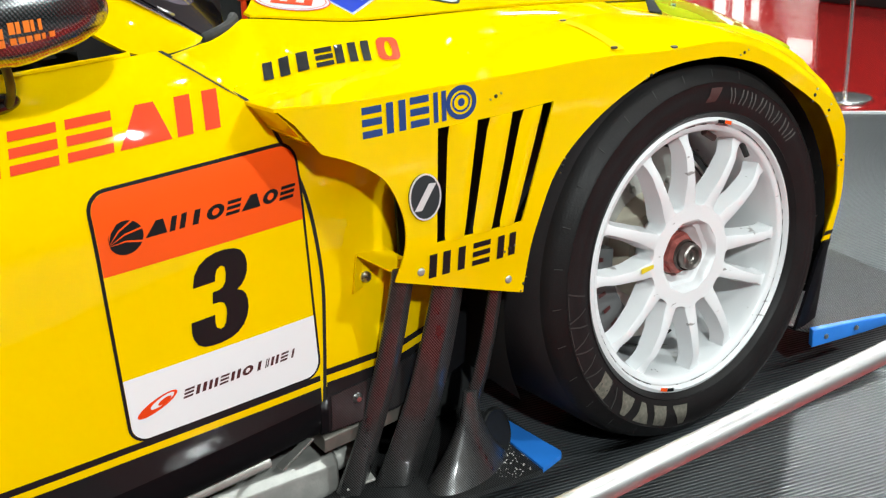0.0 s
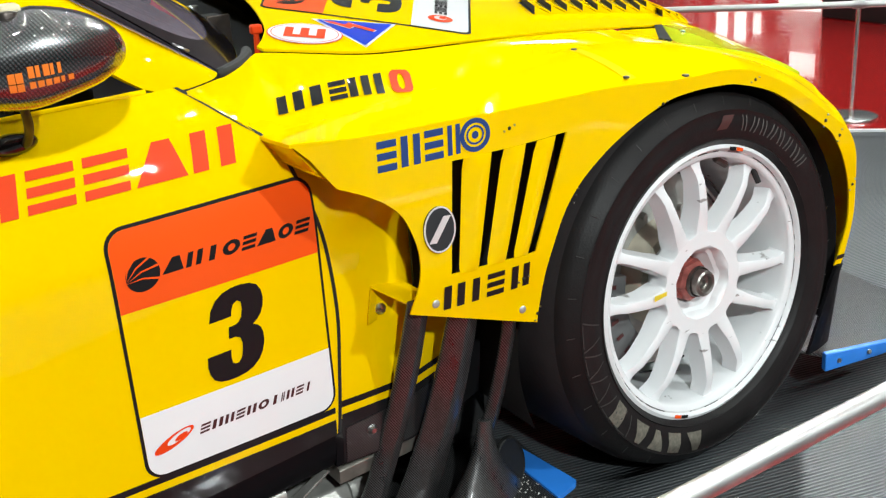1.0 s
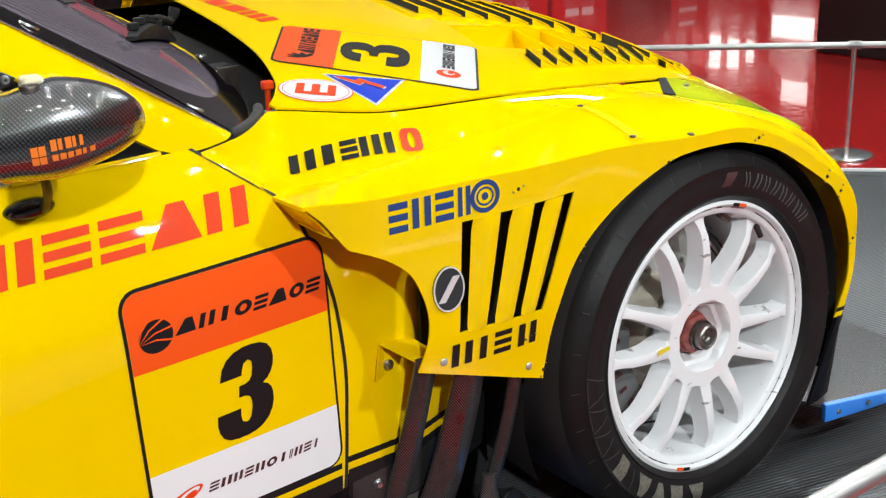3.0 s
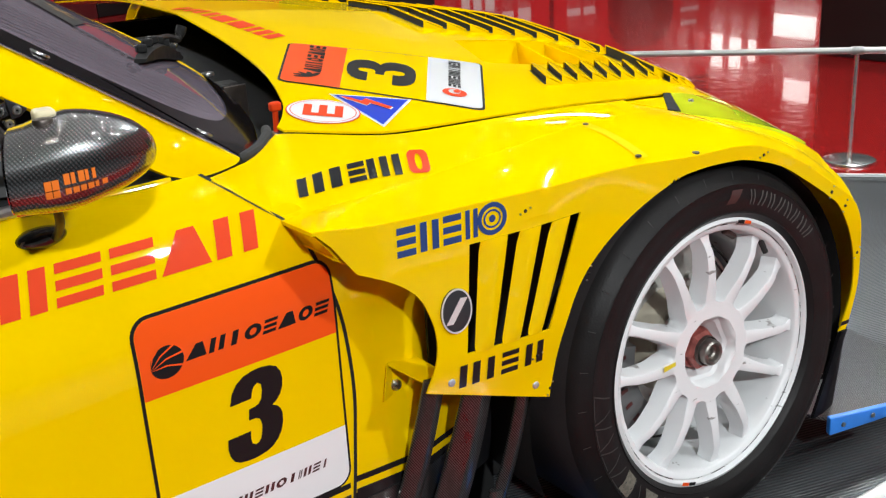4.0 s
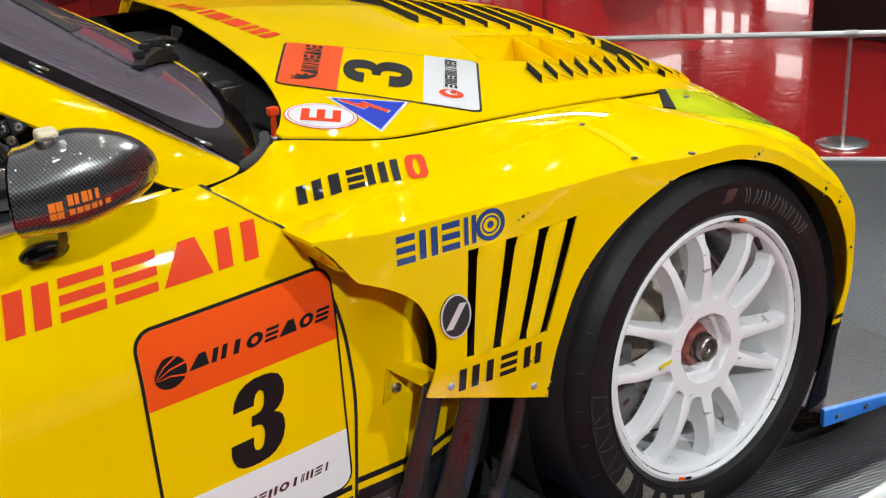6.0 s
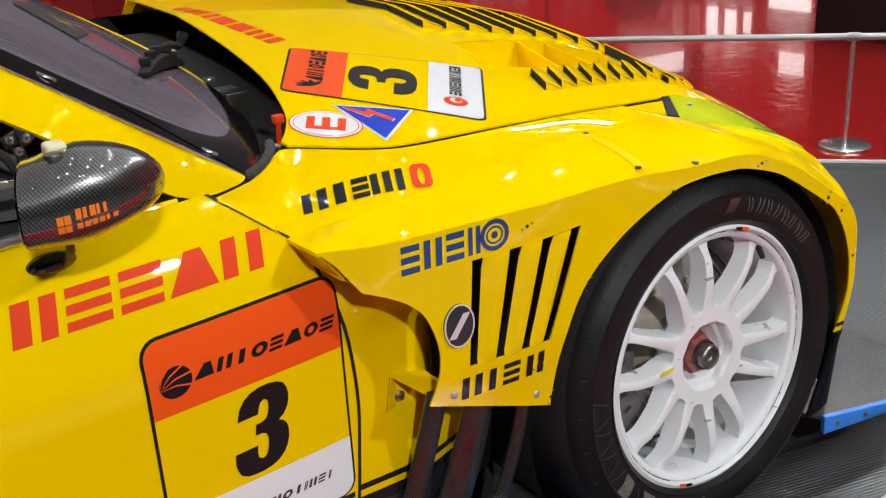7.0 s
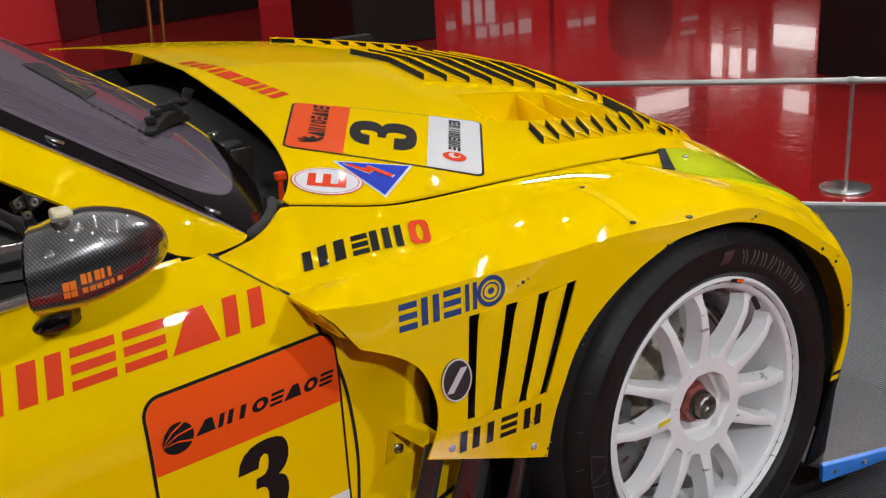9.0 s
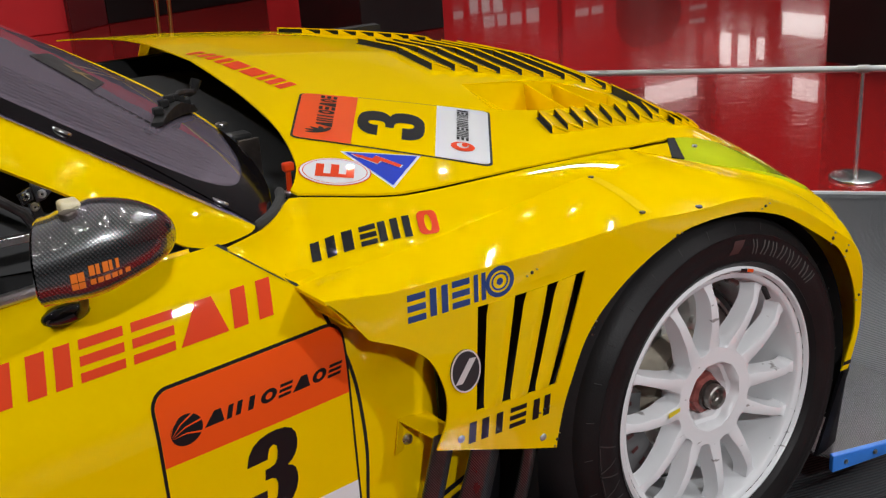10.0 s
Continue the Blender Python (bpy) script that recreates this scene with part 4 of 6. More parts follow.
marks(on_side, -0.553, 0.4515, [0.035, 0.012, 0.030, 0.033], "vihv", 0.036, 0.0130, BLACK_FILM, fender, 0.05, 0.0012, -0.002)
bm = bmesh.new()
patch_into(bm, [oval(-0.555, 0.575, 0.0245, 0.0325)], on_side, 0.02, 0.0040)
badge = part("badge", bm, shader("badge_dark", (0.030, 0.038, 0.042), 0.38, 0.2, 0.2), fender, "dark oval badge with a silver rim", thick=0.005)
bm = bmesh.new()
patch_into(bm, [oval(-0.555, 0.575, 0.0252, 0.0332), list(reversed(oval(-0.555, 0.575, 0.0228, 0.0308)))], on_side, 0.02, 0.0046)
part("badge_rim", bm, CHROME, fender, thick=0.001)
bm = bmesh.new()
patch_into(bm, [[(-0.573, 0.558), (-0.562, 0.557), (-0.537, 0.592), (-0.548, 0.593)]], on_side, 0.02, 0.0050)
part("badge_bar", bm, CHROME, fender, thick=0.001)


def stud(parent, place, lift, r, material, name="rivet"):
    x, y = place[0], place[1]
    bm = turned([(0.0004, -0.0022), (r * 0.45, -0.0022), (r * 0.85, -0.0012), (r, 0.0)], (place[0], place[1] - lift, place[2]), 14)
    return part(name, bm, material, parent)


for x, z, r in ((-0.431, 0.693, 0.0028), (-0.120, 0.669, 0.0028), (0.082, 0.675, 0.0028), (-0.307, 0.565, 0.0028), (-0.3835, 0.395, 0.0026), (0.262, 0.574, 0.0035), (0.302, 0.540, 0.0030), (0.357, 0.435, 0.0028), (-0.413, 0.462, 0.003)):
    for d in (-1, 0, 1):
        dx, dz = (0.009 * d, 0.003 * d) if abs(x) < 0.25 or x < -0.4 else (0.005 * d, 0.010 * d)
        p = on_side(x + dx, z + dz)
        stud(fender, p, 0.0005, r if d == 0 else r * 0.6, SEAM_SHADE if d == 0 else STEEL)
for x, z in ((-0.565, 0.465), (-0.413, 0.4105)):
    stud(fender, on_side(x, z), 0.0005, 0.0062, WORN_STEEL, "screw")
for x, y, z in ((-0.165, 0.142, 0.7425), (-0.182, -0.006, 0.7195)):
    part("screw", disc_z((x, y, z), 0.0050, -0.002, 0.0009, 18, 0.0008), DARK_METAL, fender)
part("latch", disc_z((-0.066, -0.012, 0.7055), 0.0060, -0.003, 0.0002, 20, 0.0008), DARK_METAL, fender)
strip = [(-0.172, 0.146), (-0.155, 0.146), (-0.160, -0.006), (-0.180, -0.006)]


def on_shelf(x, y):
    cy, cz = crease(x)
    k = (y + 0.02) / (cy + 0.02)
    return x, y, lerp(0.7095, cz, k) + 0.0068 * math.sin(math.pi * min(1, max(0, k)))


part("tape", patch([strip], on_shelf, 0.01, 0.0005), shader("pale_tape", (0.87, 0.595, 0.010), 0.5, 0, 0.7, sheen=0.0), fender, "pale strip of tape")
def on_word(x, y):
    return on_face(x, y + 0.010 * (1 - smooth(-0.72, -0.58, x)))


for x0, w in ((-0.710, 0.0145), (-0.686, 0.0145), (-0.661, 0.0165), (-0.6045, 0.0125), (-0.584, 0.0125), (-0.5635, 0.0125)):
    part("mark_bar", patch([[(x0, 0.080), (x0 + w, 0.080), (x0 + w + 0.011, 0.111), (x0 + 0.011, 0.111)]], on_word, 0.01, 0.002), BLACK_FILM, fender)
ring = [(a + 0.35 * (b - 0.080), b) for a, b in rounded(-0.5385, 0.080, -0.5035, 0.114, 0.009)]
hole = [(a + 0.35 * (b - 0.080), b) for a, b in oval(-0.521, 0.097, 0.0058, 0.0120, 24)]
part("mark_ring", patch([ring, list(reversed(hole))], on_word, 0.01, 0.002), RED_FILM, fender)
for y0 in (0.080, 0.0915, 0.103):
    a = -0.634 + 0.35 * (y0 - 0.08)
    part("mark_bar", patch([[(a, y0), (a + 0.026, y0), (a + 0.0288, y0 + 0.008), (a + 0.0028, y0 + 0.008)]], on_word, 0.01, 0.002), BLACK_FILM, fender)
# black lower end of the front lip
bm = bmesh.new()
patch_into(bm, [[(0.333, 0.298), (0.3555, 0.298), (0.353, 0.290), (0.330, 0.290)]], on_side, 0.02, 0.001)
part("stripe", bm, BLACK_FILM, fender)
rows = [[(x, -0.008 + 0.01 * k, z) for x, k in ((lerp(0.328, 0.262, q), 0), (lerp(0.347, 0.292, q), 0.3), (lerp(0.360, 0.335, q), 1.5), (lerp(0.42, 0.42, q), 8))] for q, z in ((0, 0.280), (0.15, 0.26), (0.5, 0.20), (1, 0.115))]
part("lower_lip", sheet(rows), BLACK_PAINT, car, "black lower end of the wheel arch", thick=0.006)

# ---- bonnet details ----


def louvre(x0, y0, x1, y1, length, height, parent=bonnet):
    """A raised slat, its opening towards the windscreen filled with black for shade; its back edge runs from (x0, y0)
    to (x1, y1).
    """
    n = 6
    back = [(lerp(x0, x1, i / n), lerp(y0, y1, i / n)) for i in range(n + 1)]
    rows = [[(x, y, hood_z(x, y) + height) for x, y in back]]
    for q in (0.35, 0.7, 1.0):
        rows.append([(x + length * q, y, hood_z(x + length * q, y) + height * (1 - q) ** 0.8 + 0.0006) for x, y in back])
    bm = sheet(rows)
    part("louvre", bm, YELLOW, parent, thick=0.0025)
    # Black sheet under the slat paints the shade in its opening.
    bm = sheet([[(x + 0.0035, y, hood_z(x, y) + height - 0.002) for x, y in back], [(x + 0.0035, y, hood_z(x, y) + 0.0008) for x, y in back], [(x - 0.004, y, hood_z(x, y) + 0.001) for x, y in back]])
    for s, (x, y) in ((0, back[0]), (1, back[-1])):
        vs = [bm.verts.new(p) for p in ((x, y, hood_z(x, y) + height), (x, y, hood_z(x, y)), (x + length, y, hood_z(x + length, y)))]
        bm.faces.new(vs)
    ob = part("louvre_shade", bm, SEAM_SHADE, parent)
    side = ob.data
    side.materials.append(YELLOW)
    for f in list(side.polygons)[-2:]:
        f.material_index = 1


for far in (False, True):
    def flip(y):
        return 2 * MID - y if far else y
    for k in range(8):
        louvre(-0.112 + 0.0445 * k, flip(0.318 + 0.0105 * k), -0.078 + 0.0485 * k, flip(0.410 + 0.0125 * k), 0.038, 0.014)
    if far:
        continue
    louvre(0.238, 0.415, 0.285, 0.625, 0.10, 0.020)
    for k in range(3):
        louvre(0.245 + 0.03 * k, flip(0.375 + 0.01 * k), 0.275 + 0.03 * k, flip(0.445 + 0.01 * k), 0.028, 0.012)
for k in range(9):
    x = -0.094 + 0.0535 * k
    louvre(x, 0.772 - 0.009 * k, x + 0.012, MID, 0.048, 0.014)
    louvre(x + 0.012, MID, x, 1.128 + 0.009 * k, 0.048, 0.014)

# number sticker on the bonnet: u runs along the car, v across it
A0, A1, B1, B0 = Vector((-0.466, 0.640)), Vector((-0.160, 0.452)), Vector((-0.334, 0.186)), Vector((-0.592, 0.410))


def on_tag(u, v):
    """u from the windscreen to the nose, v from the near edge to the middle of the car, both 0 to 1."""
    p = (A0 * v + B0 * (1 - v)) * (1 - u) + (A1 * v + B1 * (1 - v)) * u
    return on_hood(p.x, p.y)


part("outline", patch([rounded(0, 0, 1, 1, 0.05)], on_tag, 0.06, 0.0008), BLACK_FILM, bonnet)
ring = rounded(0.012, 0.016, 0.988, 0.984, 0.045)
part("number_field", patch([ring], on_tag, 0.06, 0.0014), YELLOW, bonnet)
part("orange_band", patch([[p for p in ring if p[0] < 0.2] + [(0.305, 0.016), (0.305, 0.984)]], on_tag, 0.06, 0.002), ORANGE, bonnet)
part("white_band", patch([[(0.72, 0.984), (0.72, 0.016)] + [p for p in ring[-7:]] + [p for p in ring[:7]]], on_tag, 0.06, 0.002), WHITE_FILM, bonnet)


def turned_tag(u, v):
    return on_tag(1 - v, u)


part("number", racing_three(turned_tag, 0.21, 0.335, 0.52, 0.345, 0.0, 0.0024, 0.06), BLACK_FILM, bonnet, "bold black racing number 3")
marks(turned_tag, 0.27, 0.800, [0.075, 0.065, 0.065, 0.075, 0.065, 0.08, 0.065, 0.065], "tviohtoh", 0.085, 0.016, BLACK_FILM, bonnet, 0.15, 0.0028, 0.0, 0.06)
bm = bmesh.new()
for k in range(5):
    a = radians(112 - 33 * k)
    patch_into(bm, [oval(0.165 + 0.05 * math.cos(a), 0.84 + 0.045 * math.sin(a), 0.05, 0.015, 14, a)], turned_tag, 0.06, 0.0028)
part("fan_mark", bm, BLACK_FILM, bonnet)
marks(turned_tag, 0.34, 0.115, [0.05, 0.05, 0.045, 0.045, 0.05, 0.055, 0.045, 0.015, 0.04, 0.04, 0.03], "hvvhvvivvhi", 0.06, 0.012, BLACK_FILM, bonnet, 0.15, 0.0028, 0.0, 0.06)
bm = bmesh.new()
patch_into(bm, [oval(0.235, 0.145, 0.075, 0.060, 24), list(reversed(oval(0.255, 0.145, 0.045, 0.030, 20)))], turned_tag, 0.06, 0.0028)
patch_into(bm, [oval(0.265, 0.135, 0.03, 0.016, 16)], turned_tag, 0.06, 0.0028)
part("swoosh_mark", bm, RED_FILM, bonnet)

# bonnet pin with its plate
pin = on_hood(0.280, 0.436)
part("pin_plate", patch([oval(0.280, 0.436, 0.016, 0.011, 24, 0.6)], on_hood, 0.03, 0.001), WORN_STEEL, bonnet, "worn steel bonnet pin plate", thick=0.001)
part("bonnet_pin", tube([(pin[0], pin[1], pin[2] - 0.002), (pin[0], pin[1], pin[2] + 0.012)], 0.0035, 12), DARK_METAL, bonnet)
part("pin_clip", tube(spline([(pin[0] - 0.012, pin[1] - 0.004, pin[2] + 0.008), (pin[0], pin[1] + 0.004, pin[2] + 0.010), (pin[0] + 0.016, pin[1] - 0.012, pin[2] + 0.006)], 4), 0.0012, 6), RED_METAL, bonnet)

# safety signs
c, r = (-0.590, 0.246), 0.0545
part("sign_edge", patch([oval(*c, r + 0.002, r + 0.002)], on_hood, 0.03, 0.0010), RED_FILM, bonnet)
part("sign_disc", patch([oval(*c, r, r)], on_hood, 0.03, 0.0016), WHITE_FILM, bonnet, "white disc of the extinguisher sign")
part("sign_edge", patch([oval(*c, r - 0.004, r - 0.004), list(reversed(oval(*c, r - 0.0055, r - 0.0055)))], on_hood, 0.03, 0.0020), RED_FILM, bonnet)
bm = bmesh.new()


def sign(a, b):
    """a along the writing, b up."""
    return on_hood(c[0] + 0.486 * a - 0.874 * b, c[1] + 0.874 * a + 0.486 * b)


for quad in ([(-0.026, -0.030), (-0.013, -0.030), (-0.013, 0.030), (-0.026, 0.030)], *[[(-0.014, y), (0.026, y), (0.026, y + 0.0125), (-0.014, y + 0.0125)] for y in (-0.030, -0.006, 0.0175)]):
    patch_into(bm, [quad], sign, 0.03, 0.0024)
part("sign_letter", bm, RED_FILM, bonnet, "red letter E")
tri = [(-0.540, 0.318), (-0.429, 0.262), (-0.533, 0.162)]
g = (sum(p[0] for p in tri) / 3, sum(p[1] for p in tri) / 3)


def shrunk(k):
    loop = [(g[0] + (x - g[0]) * k, g[1] + (y - g[1]) * k) for x, y in tri]
    return list(reversed(loop))


part("sign_edge", patch([shrunk(1.06)], on_hood, 0.03, 0.0010), WHITE_FILM, bonnet)
part("sign_triangle", patch([shrunk(0.95)], on_hood, 0.03, 0.0016), BRIGHT_BLUE, bonnet, "blue triangle of the power cut-off sign")


def tri_at(a, b):
    """a: from the pointed end to the middle of the far edge, b: across."""
    p, m = Vector(tri[0]), (Vector(tri[1]) + Vector(tri[2])) / 2
    ahead = m - p
    q = p + ahead * a + Vector((ahead.y, -ahead.x)) * b
    return q.x, q.y


bolt = [(0.14, 0.0), (0.30, 0.055), (0.31, 0.04), (0.60, 0.075), (0.57, -0.04), (0.88, -0.01), (0.86, -0.11), (0.42, -0.16), (0.45, -0.035), (0.30, -0.03), (0.31, -0.055)]
for k, m, h in ((1.0, WHITE_FILM, 0.0021), (0.8, RED_FILM, 0.0026)):
    loop = [tri_at(*p) for p in bolt]
    cg = (sum(p[0] for p in loop) / len(loop), sum(p[1] for p in loop) / len(loop))
    loop = [(x + (0.0016 if k == 1.0 else 0) * (1 if x > cg[0] else -1), y + (0.0016 if k == 1.0 else 0) * (1 if y > cg[1] else -1)) for x, y in loop]
    part("sign_flash", patch([list(reversed(loop))], on_hood, 0.03, h), m, bonnet)


def hood_word(u, v):
    return on_hood(-0.447 - 0.071 * u - 0.044 * v, 0.694 + 0.388 * u - 0.020 * v)


for u0, w in ((0.0, 0.06), (0.085, 0.06), (0.175, 0.045), (0.25, 0.13), (0.41, 0.13), (0.57, 0.05), (0.66, 0.05), (0.75, 0.06), (0.86, 0.06)):
    part("mark_bar", patch([[(u0, 0), (u0, 1), (u0 + w, 1), (u0 + w, 0)][::-1]], hood_word, 0.05, 0.0012), RED_FILM, bonnet)

# headlight
LAMP = spline([(0.066, 0.192), (0.105, 0.240), (0.140, 0.281), (0.19, 0.286), (0.237, 0.268), (0.285, 0.228), (0.316, 0.176), (0.318, 0.112), (0.298, 0.075), (0.225, 0.100), (0.150, 0.136), (0.066, 0.192)], 4)[:-1]


def on_lamp(x, y):
    return x, y, lamp_z(x, y) + 0.004 * smooth(0.08, 0.2, x) + 0.003 * smooth(0.17, 0.30, x) * smooth(0.09, 0.16, y)


light = part("headlight", patch([LAMP], on_lamp, 0.015), LAMP_YELLOW, car, "yellow-green taped headlight cover", thick=0.006)
part("headlight_frame", patch([[(0.064, 0.190), (0.104, 0.240), (0.139, 0.283), (0.158, 0.284), (0.126, 0.238), (0.088, 0.182)]], on_lamp, 0.015, 0.002), BLACK_PAINT, light, "black headlight frame", thick=0.002)
p = on_lamp(0.165, 0.235)
part("screw", disc_z(p, 0.005, 0, 0.004, 14, 0.001), STEEL, light)

# ---- windscreen, pillar and cowl ----


def screen_z(x, y):
    base = -0.56 - 0.185 * ((MID - min(y, 2 * MID - y)) / 0.78) ** 2
    return 0.80 + 0.62 * (base - x)


def on_screen(x, y):
    return x, y, screen_z(x, y)


def pillar_y(x):
    return 0.122 + 0.16 * (-0.77 - x)


base_line = spline([(-0.776, 0.112), (-0.738, 0.160), (-0.708, 0.230), (-0.671, 0.350), (-0.648, 0.520), (-0.662, 0.720), (-0.735, 0.92), (-0.84, 1.10), (-0.95, 1.30)], 6)
glass_loop = [*base_line, (-1.5, 1.45), (-1.5, pillar_y(-1.5))]
part("windscreen", patch([glass_loop], on_screen, 0.05), GLASS, car, "smoked plastic windscreen with reflected haze put into its tint")
frit = [(x, pillar_y(x)) for x in (-0.765, -0.9, -1.1, -1.3, -1.5)]
BLACK_GLOSS = shader("black_screen_border", (0.006, 0.005, 0.006), 0.12, 0, 0.3)
part("screen_border", patch([[*frit, *[(x + 0.004, y + 0.055 + 0.02 * smooth(0.8, 1.4, -x)) for x, y in reversed(frit)]]], on_screen, 0.05, 0.0015), BLACK_GLOSS, car, "black border of the windscreen")
lower = [(x, y) for x, y in base_line if y < 0.60]
inner = spline([(-0.655, 0.60), (-0.668, 0.52), (-0.692, 0.40), (-0.725, 0.30), (-0.768, 0.228), (-0.83, 0.199), (-0.93, 0.202)], 4)
part("screen_border", patch([[*lower, *inner]], on_screen, 0.05, 0.0026), BLACK_GLOSS, car, "black rounded border of the windscreen")
# Reflected stripes drawn as dark strips laid on the glass.
REFLECTED_LINE = shader("screen_reflection_tone", (0.055, 0.045, 0.055), 0.25, 0, 0.4)
for k in range(9):
    off = 0.085 + 0.0165 * k
    xs = [lerp(-1.48, -0.815 + 0.008 * k, i / 12) for i in range(13)]
    part("screen_reflection", patch([[(x, pillar_y(x) + off + 0.02 * smooth(0.8, 1.4, -x)) for x in xs] + [(x, pillar_y(x) + off + 0.0021 + 0.02 * smooth(0.8, 1.4, -x)) for x in reversed(xs)]], on_screen, 0.1, 0.0012), REFLECTED_LINE, car)
rim_line = [(x, y) for x, y in base_line[10:]]
part("screen_trim", tube([on_screen(x, y) for x, y in rim_line], 0.002, 8), YELLOW, car)
for x, y in ((-0.812, 0.150), (-0.994, 0.190)):
    p = on_screen(x, y)
    tilt = Matrix.Translation(p) @ pose(0, 0, 0, 0, 31, 0) @ Matrix.Translation([-v for v in p])
    bm = disc_z(p, 0.0130, 0, 0.003, 28, 0.0016)
    bmesh.ops.transform(bm, matrix=tilt, verts=bm.verts)
    part("screw", bm, STEEL, car)
bm = bmesh.new()
patch_into(bm, [[(-0.955, 0.547), (-0.886, 0.467), (-0.839, 0.582), (-0.902, 0.662)]], on_screen, 0.05, 0.002)
part("sticker", bm, PLASTIC, car, "black sticker on the windscreen with crossed tan bars")
TAN = shader("tan_film", (0.30, 0.19, 0.07), 0.5)
for a, b in (((-0.872, 0.543), (-0.898, 0.596)), ((-0.898, 0.552), (-0.868, 0.590))):
    part("mark_bar", patch([[(a[0], a[1]), (a[0] + 0.009, a[1]), (b[0] + 0.009, b[1]), (b[0], b[1])]], on_screen, 0.05, 0.003), TAN, car)
bm = bmesh.new()
for k in range(8):
    x = -0.893 + 0.0090 * k
    y = 0.452 - 0.007 * k
    patch_into(bm, [[(x, y), (x + 0.006, y - 0.004), (x + 0.009, y + 0.005), (x + 0.003, y + 0.009)]], on_screen, 0.05, 0.002)
part("mark_row", bm, BLACK_FILM, car)

dash = shader("dash_cloth", (0.030, 0.024, 0.024), 0.7, 0, 0, 0.3, 40)
for k in range(9):
    part("dash_rib", tube([Vector(on_screen(x, lerp(0.20, 0.30, (x + 1.4) / 0.65) + 0.020 * k)) - Vector((0, 0, 0.030)) for x in (-1.4, -1.2, -1.0, -0.86, -0.76)], 0.006, 6), dash, car)
part("dashboard", sheet([[Vector(on_screen(x, y)) - Vector((0, 0, 0.036)) for y in (0.16, 0.3, 0.5, 0.8, 1.2)] for x in (-1.5, -1.2, -0.95, -0.80)]), PLASTIC, car, "dark dashboard behind the windscreen")
top_line = spline([(-0.779, 0.112, 0.803), (-0.80, 0.120, 0.819), (-0.83, 0.130, 0.840), (-0.86, 0.139, 0.861), (-0.90, 0.148, 0.890), (-0.95, 0.156, 0.924), (-1.06, 0.168, 0.992), (-1.25, 0.198, 1.121), (-1.5, 0.240, 1.285)], 5)
low_line = spline([(-0.781, 0.110, 0.800), (-0.791, 0.106, 0.796), (-0.824, 0.105, 0.790), (-0.852, 0.106, 0.790), (-0.868, 0.106, 0.794), (-0.900, 0.103, 0.812), (-1.016, 0.098, 0.900), (-1.2, 0.12, 1.02), (-1.47, 0.160, 1.195)], 5)
rows = []
for a, b in zip(top_line, low_line):
    a, b = Vector(a), Vector(b)
    wide = (a - b).length
    rows.append([a.lerp(b, k / 10) + Vector((0, -0.75, 0.55)) * 0.08 * wide * math.sin(math.pi * (k / 10) ** 0.85) for k in range(11)])
part("pillar", sheet(rows), YELLOW, car, "yellow windscreen pillar", thick=-0.006)
# shoulder between door and pillar, and a black box and sheet for the unlit cabin
rows = [[(x, door_y(x, 0.797) + 0.003 * k, 0.797 + 0.004 * math.sin(k * 1.6)) for k in [j / 5 for j in range(6)]] for x in [lerp(-2.2, -0.884, i / 24) for i in range(25)]]
part("door_ledge", sheet(rows), YELLOW, door, thick=0.0015)
part("cabin", box((-2.2, 0.16, 0.25), (-0.93, 1.74, 0.80)), DARK_VOID, car, "black box standing in for the unlit cabin")
part("side_window", patch([[(-2.2, 0.80), (-0.96, 0.80), (-1.02, 0.86), (-1.40, 1.05), (-2.2, 1.10)]], lambda x, z: (x, 0.10 + 0.16 * max(0, -0.77 - x) + 0.2 * (z - 0.8), z), 0.05), PLASTIC, car, "side window closed by a black sheet for the unlit cabin", thick=0.003)
part("window_rail", tube([(-2.2, -0.07, 0.806), (-1.30, 0.00, 0.808), (-1.07, 0.055, 0.806)], 0.008, 10), STEEL, car)
HINGE = shader("blackened_hinge_steel", (0.045, 0.047, 0.052), 0.28, 0.8, 0, 0.3, 60)
for loop, y in (([(-1.0813, 0.9232), (-1.0647, 0.9300), (-1.0629, 0.9142), (-1.0769, 0.9094)], 0.058), ([(-1.0640, 0.9330), (-1.0405, 0.9185), (-1.0500, 0.9100), (-1.0593, 0.9082)], 0.064), ([(-1.0700, 0.9080), (-1.0560, 0.9060), (-1.0500, 0.8700), (-1.0580, 0.8650)], 0.067)):
    part("window_hinge", loft([[(x, y, z) for x, z in loop], [(x, y + 0.004, z) for x, z in loop]]), HINGE, car, "blackened steel hinge plate", bevel=0.001)
for x, y, z in ((-1.0718, 0.058, 0.9199), (-1.0527, 0.064, 0.9179), (-1.0626, 0.067, 0.9030)):
    bolt = part("hinge_bolt", turned([(0.0012, -0.0015), (0.0022, -0.0040), (0.0040, -0.0040), (0.0052, -0.0015), (0.0056, 0.0)], (x, y, z), 18), STEEL, car)
part("window_bar", box((-1.6, 0.068, 0.862), (-1.062, 0.076, 0.872)), STEEL, car, bevel=0.001)
part("window_tube", tube([(-1.12, 0.075, 0.935), (-1.075, 0.08, 0.895), (-1.05, 0.085, 0.84), (-1.045, 0.09, 0.80)], 0.006, 10), PLASTIC, car)
part("cowl_panel", sheet([[(x, lerp(0.10, 2.0, j / 20), 0.70 + 0.13 * smooth(0.5, 1.2, lerp(0.10, 2.0, j / 20)) - 0.07 * smooth(1.2, 1.7, lerp(0.10, 2.0, j / 20)) + 0.01 * math.sin(j)) for j in range(21)] for x in (-1.7, -0.98, -0.85, -0.70, -0.55, -0.45)]), DARK_VOID, car, "dark cowl tray below the windscreen")
